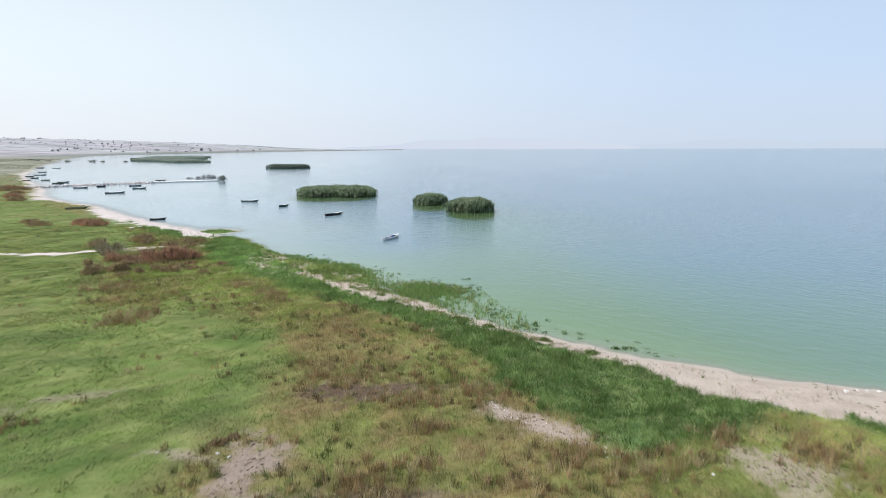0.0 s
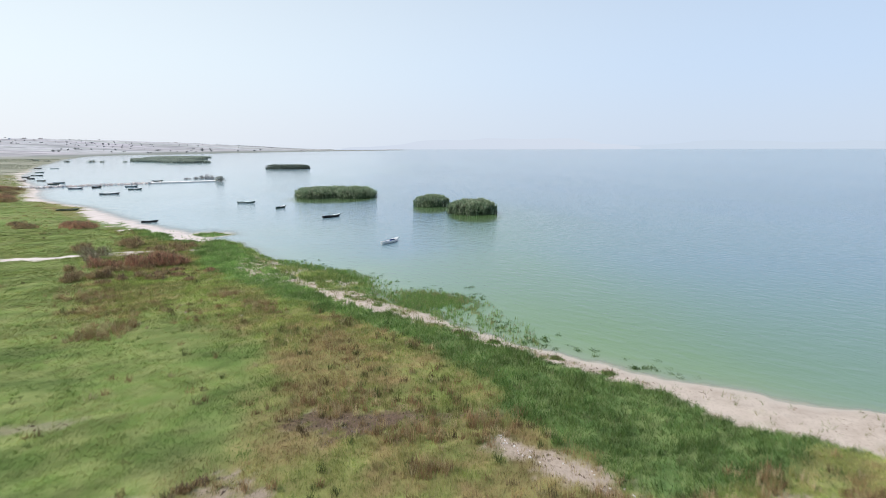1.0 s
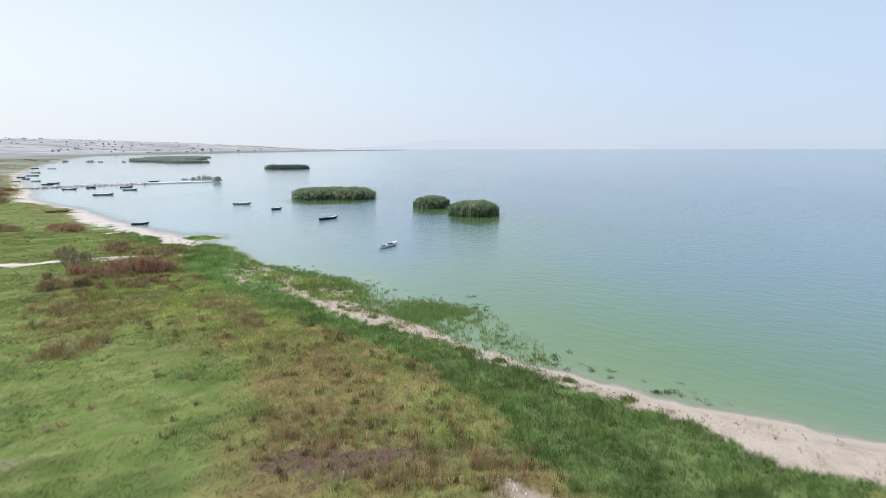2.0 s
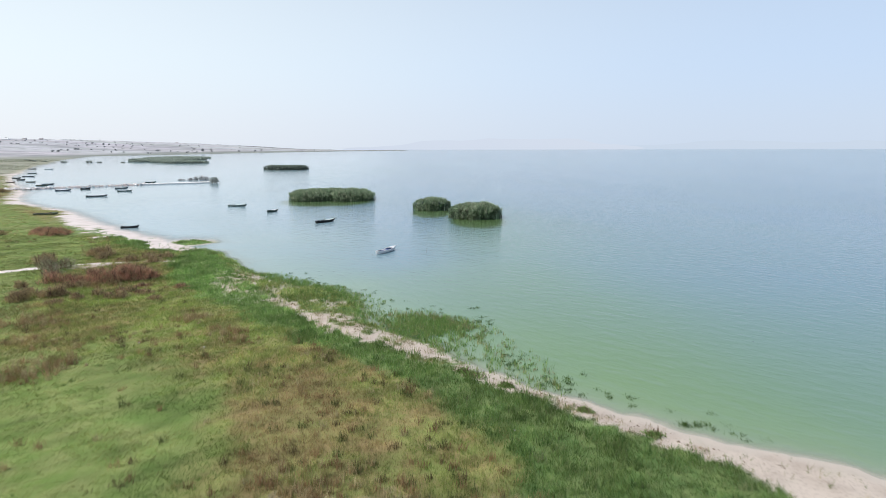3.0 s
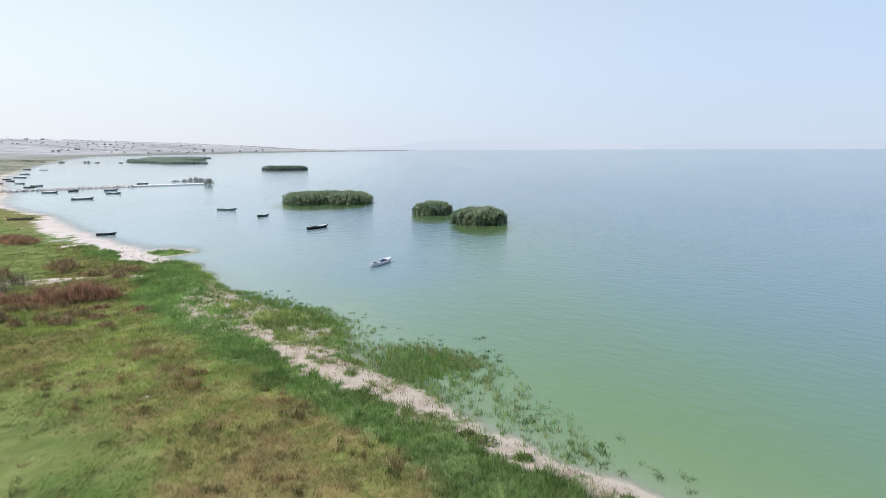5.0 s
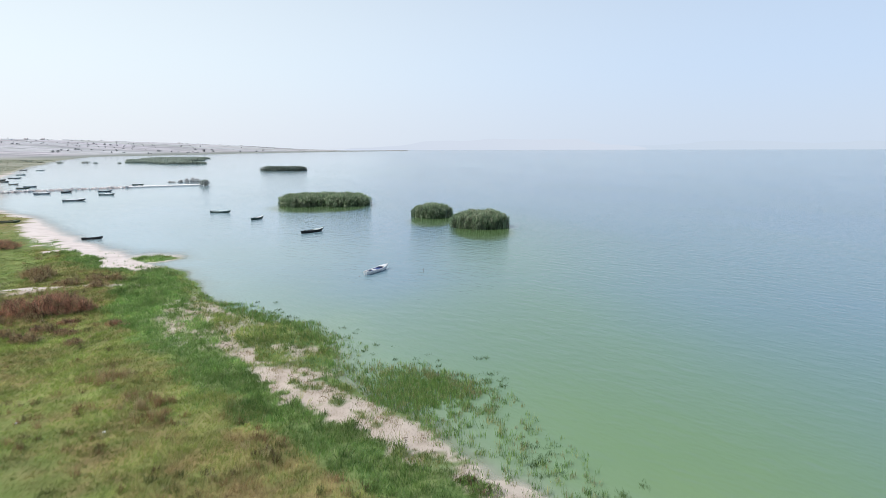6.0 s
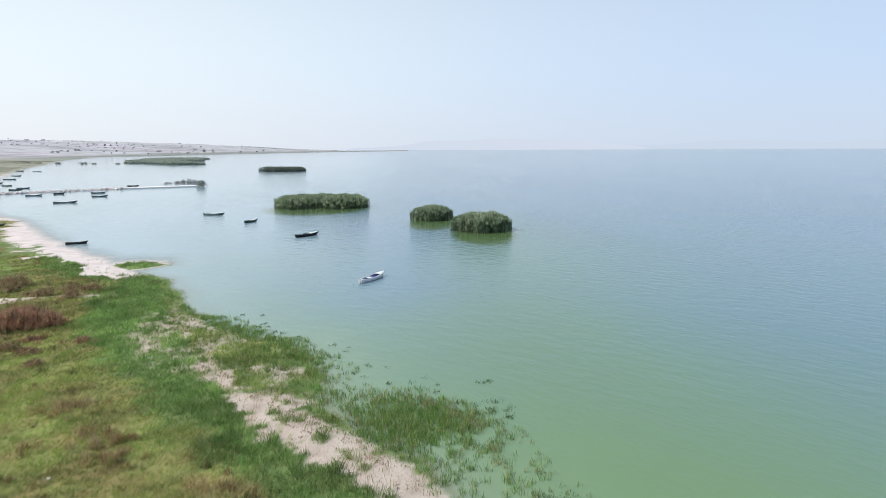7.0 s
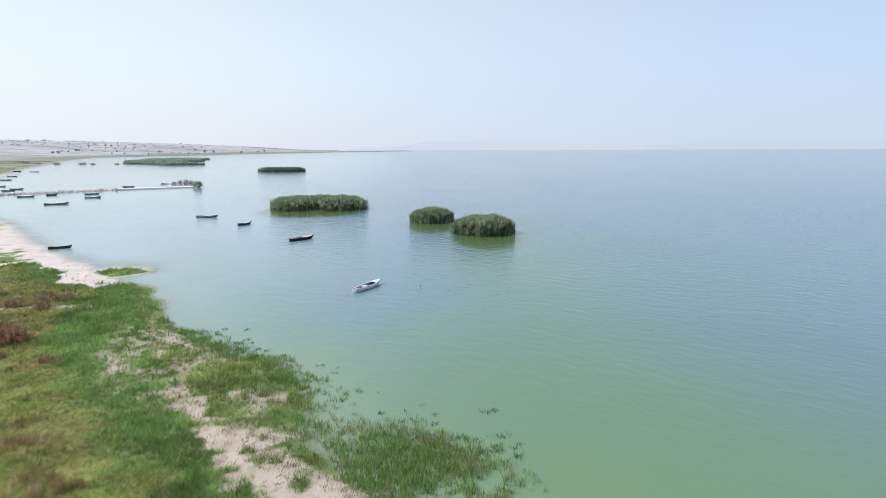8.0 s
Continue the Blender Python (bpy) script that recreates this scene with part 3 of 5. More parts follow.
def near_grass():
    x, y = scatter(500000, -100, 42, 22, 128)
    ok = (x > -0.86 * y - 4) & (x < 0.86 * y + 6)
    bx, by = scatter(90000, -50, 45, -25, 24)
    x, y, ok = np.r_[x, bx], np.r_[y, by], np.r_[ok, np.full(len(bx), True)]
    x, y = x[ok], y[ok]
    p = plan(x, y)
    thin = ramp(p["d"] + fbm(x, y, 1.4, 93) * 1.2, 0.0, 2.2) * 0.8 + 0.2
    ok = (p["d"] > 0.15) & (rng.random(len(x)) < thin) & (rng.random(len(x)) > np.clip(p["sand"] * 1.02 + p["bare"] * 0.93, 0, 0.985)) & (rng.random(len(x)) < np.clip(62 / np.maximum(y, 10), 0.35, 1))
    x, y = x[ok], y[ok]
    p = {k: v[ok] for k, v in p.items()}
    z = height(x, y, p["d"]) - 0.02
    u = rng.random(len(x))
    is_sedge = u < p["sedge"]
    is_turf = ~is_sedge & (rng.random(len(x)) < p["meadow"])
    is_rank = ~is_sedge & ~is_turf
    big = np.clip(y / 55, 0.8, 1.8)
    clump = fbm(x, y, 3.0, 91)
    all_deep, all_dry, all_fresh, lodge = tones(x, y)
    i = is_sedge
    stuff("sedge_grass", [blades(x[i], y[i], z[i], (0.42 + 0.22 * clump[i]) * 1.0, 0.035 * big[i], 0.75, palette(i.sum(), LUSH, (4, 4, 2, 1.5)) * ((1 + 0.3 * fbm(x[i], y[i], 2.6, 87)) * np.interp(x[i], [-45, -27, -12, 4, 10], [0.98, 1.22, 1.05, 0.80, 0.70]) * (1 + 0.26 * lodge[i]))[:, None] * np.where((p["s"][i] < 0)[:, None], (1.22, 0.96, 1.0), (1.0, 1.0, 1.0)), 4, 0.10)], GRASS,
          "tall dark green sedge along the sandy shore", "grass")
    i = is_turf
    k = i.sum()
    warm = ramp(fbm(x[i], y[i], 11.0, 94) + 0.4 * fbm(x[i], y[i], 2.2, 99), -0.35, 0.7)[:, None]
    tint = palette(k, TURF, (3, 3, 0.6, 2)) * (1 - warm) + palette(k, [(0.30, 0.31, 0.11), (0.26, 0.30, 0.08), (0.34, 0.30, 0.14)], (3, 3, 1)) * warm
    deep = 0.7 * all_deep[i][:, None]
    tint = tint * (1 - deep) + palette(k, [(0.105, 0.185, 0.045), (0.135, 0.215, 0.058), (0.09, 0.155, 0.04)], (3, 2, 2)) * deep
    tint = tint * (1 + 0.32 * lodge[i])[:, None]
    stuff("meadow_grass", [blades(x[i], y[i], z[i], 0.15 + 0.09 * clump[i], 0.03 * big[i], 0.9, tint, 3, 0.10)], GRASS,
          "short grazed light green meadow grass", "grass")
    i = is_rank
    dry, fresh = 0.85 * all_dry[i][:, None], 0.6 * all_fresh[i][:, None]
    k = i.sum()
    tint = palette(k, OLIVE[:3], (3, 2, 2)) * (1 - dry) + palette(k, [OLIVE[1], OLIVE[3], OLIVE[4]], (3, 3, 1.3)) * dry
    tint = tint * (1 - fresh) + palette(k, [(0.25, 0.36, 0.08), (0.35, 0.42, 0.12), (0.20, 0.30, 0.08)], (1, 1, 1)) * fresh
    deep = ramp(1.25 * spots(x[i], y[i], DEEP[:5]) + 0.2 * fbm(x[i], y[i], 1.0, 83, 2), 0.25, 0.9)[:, None]
    tint = tint * (1 - deep) + palette(k, [(0.12, 0.205, 0.05), (0.16, 0.24, 0.065)], (1, 1)) * deep
    tint = tint * ((1 + 0.32 * lodge[i]) * (1 + 0.18 * ramp(y[i], 46, 62) + 0.45 * ramp(x[i], 16, 24)))[:, None]
    stuff("rank_grass", [blades(x[i], y[i], z[i], 0.30 + 0.14 * clump[i], 0.032 * big[i], 0.7, tint, 4, 0.10)], GRASS,
          "rank olive and straw-brown half-dry grass", "grass")


def tussocks():
    """Taller brown, rust and dark green tufts standing out of the rank grass."""
    x, y = scatter(14000, -95, 40, 23, 125)
    p = plan(x, y)
    n = fbm(x, y, 7.0, 97) + rng.normal(0, 0.35, len(x)) + 0.3 * np.exp(-np.hypot((x + 47) / 9, (y - 82) / 9) ** 2) - 0.3 * ramp(y, 48, 66) + 0.7 * np.exp(-np.hypot((x - 9) / 6, (y - 28.5) / 2.5) ** 2) + 0.6 * np.exp(-np.hypot((x + 3) / 6, (y - 26.5) / 2) ** 2)
    ok = (p["d"] > 1.0) & (p["sand"] < 0.3) & (x > -0.86 * y - 4) & (n > np.where(p["meadow"] > 0.5, 0.95, 0.22)) & (p["sedge"] < 0.6) & ((p["bare"] < 0.3) | (p["dark"] > 0.6))
    x, y = x[ok], y[ok]
    k = len(x)
    z = ground_z(x, y) - 0.02
    dark = rng.random(k) < 0.35
    tint = np.where(dark[:, None], palette(k, [(0.11, 0.135, 0.05), (0.14, 0.11, 0.06)], (1, 1)), palette(k, BROWN + [(0.50, 0.43, 0.25)], (3, 3, 1, 2, 2)))
    stuff("dry_tussocks", [blades(x, y, z, rng.uniform(0.35, 0.75, k) * np.interp(y, [26, 40], [1.35, 1.0]), 0.042, 0.55, tint, 24, 0.16)], GRASS, "rust-brown dry grass tussocks", "grass")
    # tall straw stands, some of them bleached
    at = [(-4.3, 26.6, 1.4), (-1.3, 28.6, 0.7), (7.3, 28.3, 1.0), (4.0, 27.0, 0.9), (-0.8, 32.7, 0.8), (3.3, 38.2, 1.6), (14.5, 29.4, 1.0), (17.8, 32.0, 1.0), (11.0, 28.0, 1.2), (8.0, 29.8, 0.9),
          (-2.0, 36.5, 1.4), (-6.5, 41.5, 2.2), (-22, 66, 1.2), (-19.5, 64.0, 0.7), (-26.5, 70.5, 1.2), (-34.1, 55.0, 1.6), (-33.0, 57.5, 1.4), (-43, 69, 2.0), (22.5, 29.5, 1.2)]
    x = np.concatenate([rng.normal(a, c, int(34 * c)) for a, b, c in at])
    y = np.concatenate([rng.normal(b, c * 0.6, int(34 * c)) for a, b, c in at])
    k = len(x)
    tint = palette(k, [(0.42, 0.31, 0.17), (0.33, 0.22, 0.12), (0.50, 0.41, 0.24), (0.24, 0.16, 0.09), (0.33, 0.32, 0.13)], (3, 3, 3, 1, 2))
    stuff("straw_stands", [blades(x, y, ground_z(x, y) - 0.02, rng.uniform(0.45, 0.95, k), 0.04, 0.45, tint, 22, 0.15)], GRASS, "tall straw-brown stands of dry grass", "grass")
    # small dark tufts dotted over the meadow
    x, y = scatter(16000, -95, 5, 22, 120)
    p = plan(x, y)
    ok = (p["meadow"] > 0.5) & (p["d"] > 3) & (p["sand"] < 0.2) & (p["bare"] < 0.3) & (x > -0.86 * y - 4) & (fbm(x, y, 2.5, 86) + rng.normal(0, 0.3, len(x)) > 0.42)
    x, y = x[ok], y[ok]
    k = len(x)
    stuff("meadow_tufts", [blades(x, y, ground_z(x, y) - 0.02, rng.uniform(0.15, 0.34, k), 0.04, 0.9, palette(k, [(0.12, 0.19, 0.05), (0.16, 0.23, 0.06), (0.22, 0.20, 0.09)], (3, 3, 1)), 14, 0.16)], GRASS,
          "small dark green tufts in the grazed meadow", "grass")
    # dark sedge tussocks give the belt its uneven top
    x, y = scatter(9000, -45, 40, 25, 120)
    p = plan(x, y)
    ok = (p["d"] > 0.3) & (p["sand"] < 0.35) & (p["sedge"] > 0.5) & (fbm(x, y, 4.0, 98) > -0.1)
    x, y = x[ok], y[ok]
    k = len(x)
    stuff("sedge_tussocks", [blades(x, y, ground_z(x, y) - 0.02, rng.uniform(0.45, 0.85, k), 0.05, 0.8, palette(k, LUSH, (4, 3, 3, 1)) * np.interp(x, [-27, -8], [1.05, 0.68])[:, None], 16, 0.2)], GRASS,
          "dark green sedge tussocks", "grass")


def shallows_grass():
    """Thin tufts that stand in the water off the shore."""
    x, y = scatter(160000, -45, 9, 52, 122)
    p = plan(x, y)
    d = p["d"]
    off = side(FLOODED, x, y) + fbm(x, y, 2.0, 103) * 1.0
    reach = np.interp(x, [-48, -30, -12, 0, 4, 10, 18, 22], [2.0, 4.0, 3.5, 3.5, 4.5, 3.5, 2.5, 1.0])
    n = fbm(x, y, 3.2, 101) * 0.25 + fbm(x, y, 0.8, 102, 2) * 0.4
    core = 1.0 * np.exp(-np.hypot((x + 2.0) / 5.0, (y - 69.5) / 3.8) ** 2) + 0.55 * ramp(-x, 7, 13) + 0.13
    ok = (d < 0.4) & (x < 9) & (off > -1.2) & (rng.random(len(x)) < core * (0.35 + 0.65 * ramp(off, -1.0, 1.5))) & (n > -0.06 - 0.27 * core)
    x, y, d, off = x[ok], y[ok], d[ok], off[ok]
    k = len(x)
    fall = np.clip(1 + off / 6, 0.35, 1)
    straw = (np.exp(-((off - 1.0) / 1.2) ** 2) * ramp(x, -9, -4) )[:, None] * (rng.random((k, 1)) < 0.35)
    stuff("shallows_grass", [blades(x, y, np.full(k, -0.06), (0.44 + 0.22 * rng.random(k)) * fall, 0.048, 0.5, palette(k, LUSH + [(0.30, 0.30, 0.14)], (3, 3, 3, 1, 1.5)) * 1.1 * (1 - straw) + np.array((0.34, 0.31, 0.17)) * straw, 6, 0.12)], GRASS,
          "dense green grass standing in shallow water", "grass")
    # lone tufts further out
    x, y = scatter(13000, -40, 21, 46, 112)
    d, off = plan(x, y)["d"], side(FLOODED, x, y)
    far_out = np.where(x > 5, -d, np.maximum(-off, 0))
    ok = (d < -1.0) & (far_out > 0.6) & (far_out < np.interp(x, [-40, -20, 0, 10, 20], [4, 6, 5, 7, 4])) & (rng.random(len(x)) < np.where(x > 3, 0.75 * ramp(fbm(x, y, 2.2, 107), -0.45, 0.25), 0.15) * np.exp(-np.maximum(far_out - 1.0, 0) / np.where(x > 3, 2.2, 0.9)))
    x, y = x[ok], y[ok]
    k = len(x)
    size = rng.uniform(0.4, 1.0, k)
    stuff("lone_tufts", [blades(x, y, np.full(k, -0.05), 0.36 * size, 0.04, 0.7, palette(k, LUSH[:3], (3, 1, 3)) * 0.52, 30, 0.18)], GRASS, "scattered dark tufts emerging from shallow water", "grass")


def straw_tufts():
    """Thin withered tufts on the sandy strip."""
    x, y = scatter(15000, -32, 16, 42, 98)
    p = plan(x, y)
    ok = (p["d"] > 0.2) & (p["sand"] > 0.35) & (rng.random(len(x)) < ramp(fbm(x, y, 2.2, 105) + 0.4 * fbm(x, y, 0.7, 106, 2), -0.15, 0.6))
    x, y = x[ok], y[ok]
    k = len(x)
    stuff("straw_tufts", [blades(x, y, ground_z(x, y) - 0.02, rng.uniform(0.16, 0.42, k), 0.032, 0.9, palette(k, [(0.40, 0.33, 0.19), (0.31, 0.27, 0.13), (0.23, 0.27, 0.10), (0.28, 0.19, 0.11)], (3, 3, 2, 1)), 12, 0.2)], GRASS,
          "withered straw-coloured tufts on the sandy strip", "grass")


def far_grass():
    x, y = scatter(70000, -330, -40, 110, 380)
    p = plan(x, y)
    ok = (p["d"] > 1) & (x > -0.9 * y - 8) & (p["sand"] < 0.4) & ((y > 128) | (x < -100))
    x, y = x[ok], y[ok]
    k = len(x)
    n = ramp(fbm(x, y, 18.0, 111), -0.1, 0.5)[:, None]
    tint = palette(k, TURF + LUSH[:2], (3, 3, 2, 3, 1, 1)) * (1 - n) + palette(k, OLIVE, (3, 3, 1, 2, 2)) * n
    stuff("shore_grass", [blades(x, y, ground_z(x, y) - 0.03, rng.uniform(0.15, 0.34, k), 0.16, 1.2, tint * 1.25, 5, 0.35)], GRASS, "rough green and tan shore grass", "grass")
    x, y = scatter(60000, -700, -230, 370, 900)
    ok = (x > -0.86 * y - 20) & (side(SHORE_BAY, x, y) > 3) & (fbm(x, y, 45.0, 113) + 0.6 * fbm(x, y, 9.0, 114) > -0.15)
    x, y = x[ok], y[ok]
    k = len(x)
    stuff("marsh_grass", [blades(x, y, ground_z(x, y) - 0.03, rng.uniform(0.3, 0.6, k), 0.4, 1.3, palette(k, [(0.37, 0.38, 0.285), (0.42, 0.41, 0.32), (0.31, 0.33, 0.25)], (3, 2, 2)), 4, 0.8)], GRASS,
          "tall grey-green marsh grass behind the bay", "grass")


def clods():
    """Dry clods on the bare patches, and dark flotsam along the beach."""
    x, y = scatter(60000, -40, 40, 23, 110)
    p = plan(x, y)
    line = np.abs(fbm(x, y, 3.0, 131)) < 0.10
    ok = (p["d"] > 0.4) & (((p["bare"] > 0.35) & (rng.random(len(x)) < 0.65)) | ((p["sand"] > 0.6) & line & (rng.random(len(x)) < 0.5)))
    x, y = x[ok], y[ok]
    k = len(x)
    tint = palette(k, [(0.19, 0.14, 0.105), (0.25, 0.19, 0.14), (0.40, 0.33, 0.28)], (3, 3, 2))
    stuff("earth_clods", [blades(x, y, ground_z(x, y) - 0.02, rng.uniform(0.04, 0.11, k), rng.uniform(0.10, 0.28, k), 1.2, tint, 3, 0.06)], GRASS, "dry clods and dark flotsam on bare ground", "debris")


near_grass()
clods()
tussocks()
shallows_grass()
straw_tufts()
far_grass()

# ---- shrubs ----
RUST = [(0.50, 0.255, 0.175), (0.55, 0.32, 0.22), (0.42, 0.25, 0.16), (0.44, 0.37, 0.20)]
DUSK = [(0.39, 0.275, 0.16), (0.45, 0.33, 0.19), (0.31, 0.30, 0.14), (0.48, 0.39, 0.22)]


def shrub(x, y, rx, ry, h, colours, label, turn=0.0, leaves=900):
    """A low bush: bent branches from one root zone and a ragged crown of small leaves."""
    root = tagged(new("shrub"), label, "shrub", group="shoreline shrubs")
    root.matrix_basis = pose(x, y, float(ground_z(x, y)[0]) - 0.03, 0, 0, turn)
    k = int(7 + 7 * rx * ry)
    a, r = rng.uniform(0, 6.283, k), np.sqrt(rng.random(k))
    bx, by = np.cos(a) * r * rx * 0.8, np.sin(a) * r * ry * 0.8
    v, f, t = blades(bx, by, np.zeros(k), h * 1.1, 0.05, 0.6, palette(k, [(0.15, 0.10, 0.07), (0.24, 0.17, 0.12)], (1, 1)), 5, 0.15, True)
    part("branchwork", raw_mesh("branchwork", v, f, LEAF, t), LEAF, root, kind="stuff")
    a, r = rng.uniform(0, 6.283, leaves), np.sqrt(rng.random(leaves))
    lump = 1 + 0.28 * np.sin(a * 3 + x) + 0.2 * np.sin(a * 7 + y) + 0.25 * rng.random(leaves) ** 3
    lx, ly = np.cos(a) * r * rx * lump, np.sin(a) * r * ry * lump
    top = h * np.sqrt(np.clip(1.05 - r ** 2, 0.05, 1)) * (0.8 + 0.35 * fbm(lx + x, ly + y, 0.8, 5))
    lz = top * rng.uniform(0.1, 1, leaves) ** 0.6 - 0.12
    v, f, t = blades(lx, ly, np.maximum(lz, 0), h * 0.36, 0.06, 0.95, palette(leaves, colours, (3, 3, 2, 2)), 3, 0.12)
    part("foliage", raw_mesh("foliage", v, f, LEAF, t), LEAF, root, kind="stuff")
    return root


GREYED = [(0.33, 0.32, 0.21), (0.40, 0.36, 0.25), (0.27, 0.25, 0.17), (0.36, 0.40, 0.22)]
RED_LABEL, DUN_LABEL = "low rust-red shrub on the meadow", "low brown leafless shrub on the meadow"
pick = random.Random(3)
thicket = [(-13.6, 30.8, 0.5, 0.4, 0.5, 0), (-13.0, 31.5, 0.4, 0.3, 0.45, 0), (-58.5, 105.5, 2.0, 1.7, 1.9, 0), (-63.5, 99.5, 1.7, 1.5, 1.7, 0), (-82.0, 128.5, 2.6, 2.0, 1.7, 1), (-86.5, 131.0, 2.4, 2.0, 1.6, 1), (-95.0, 128.0, 2.4, 1.8, 1.3, 0),
           (-101, 133, 2.0, 1.6, 1.2, 0), (-148, 190, 3.0, 2.4, 1.5, 0), (-160, 205, 3.2, 2.4, 1.6, 1), (-153, 198, 2.6, 2.0, 1.4, 0), (-172, 222, 3.0, 2.4, 1.5, 0), (-186, 236, 3.4, 2.4, 1.6, 0)]
for i in range(15):
    u = pick.random()
    thicket.append((-53.5 + 13 * u + pick.gauss(0, 0.8), 86.6 + 3.2 * u + pick.gauss(0, 0.8), pick.uniform(0.9, 1.9), pick.uniform(0.8, 1.4), pick.uniform(1.2, 2.2), 1))
for i in range(18):
    thicket.append((pick.gauss(-47.5, 4.0), pick.gauss(80.5, 3.4), pick.uniform(0.5, 1.2), pick.uniform(0.5, 1.1), pick.uniform(0.7, 1.5), 0))
for i in range(7):
    thicket.append((pick.uniform(-57, -46), pick.uniform(99.5, 104.5), pick.uniform(0.7, 1.4), pick.uniform(0.6, 1.1), pick.uniform(0.7, 1.3), 0))
for i in range(8):
    thicket.append((pick.uniform(-42, -34), pick.uniform(78, 86), pick.uniform(0.5, 1.1), pick.uniform(0.5, 0.9), pick.uniform(0.5, 0.9), int(i % 2)))
# tall grey brush beside the track, and a rusty belt behind the bay
for x, y, rx, ry, h in [(-58.8, 93.4, 1.3, 1.1, 2.1), (-56.5, 91.0, 1.1, 1.0, 1.6), (-57.2, 95.4, 1.0, 0.9, 1.5)]:
    shrub(x, y, rx, ry, h, GREYED, "tall grey-green brush beside the pale track", 0, int(70 * rx * ry + 60))
for i in range(16):
    u = pick.random()
    thicket.append((-208 + 22 * u + pick.gauss(0, 3), 238 + 8 * u + pick.gauss(0, 4), pick.uniform(1.8, 3.6), pick.uniform(1.4, 2.4), pick.uniform(1.0, 1.9), int(i % 3 == 0)))
for x, y, rx, ry, h, red in thicket:
    shrub(x, y, rx, ry, h, RUST if red else DUSK, RED_LABEL if red else DUN_LABEL, rng.uniform(0, 50), int(95 * rx * ry + 80))

for x, y, rad, h in [(2.2, 56.5, 0.9, 0.6), (4.7, 54.6, 0.55, 0.5), (1.4, 57.4, 0.6, 0.5), (9.8, 50.6, 0.5, 0.4), (13.4, 47.2, 0.5, 0.4)]:
    shrub(x, y, rad, rad * 0.7, h, LUSH, "dark green tuft rooted in the sandy strip", 0, 260)

# ---- reed islands ----
REEDS = [(0.225, 0.315, 0.19), (0.285, 0.37, 0.235), (0.155, 0.235, 0.135), (0.37, 0.415, 0.29)]


def mops(x, y, z, r, tint, per, width):
    """Sprays of leaves that arch out of a point and droop."""
    tone = rng.uniform(0.78, 1.2, len(x))[:, None]
    x, y, z, r = (np.repeat(v, per) for v in (x, y, z, r))
    tint = np.repeat(tint * tone, per, axis=0)
    k = len(x)
    a, r = rng.uniform(0, 6.283, k), r * rng.uniform(0.5, 1.2, k)
    cx, cy = np.cos(a), np.sin(a)
    w = width * rng.uniform(0.6, 1.2, k) / 2
    rise, drop = r * rng.uniform(0.3, 1.5, k), r * rng.uniform(-0.5, 1.2, k)
    base = np.c_[x, y, z - 0.15]
    m1 = np.c_[x + cx * r * 0.5 - cy * w, y + cy * r * 0.5 + cx * w, z + rise]
    m2 = np.c_[x + cx * r * 0.5 + cy * w, y + cy * r * 0.5 - cx * w, z + rise]
    tip = np.c_[x + cx * r, y + cy * r, z + rise - drop]
    v = np.stack([base, m1, m2, tip], 1).reshape(-1, 3)
    i = 4 * np.arange(k)[:, None]
    return v, np.concatenate([i + [[0, 1, 2]], i + [[1, 3, 2]]], 0), np.repeat(tint, 4, axis=0)


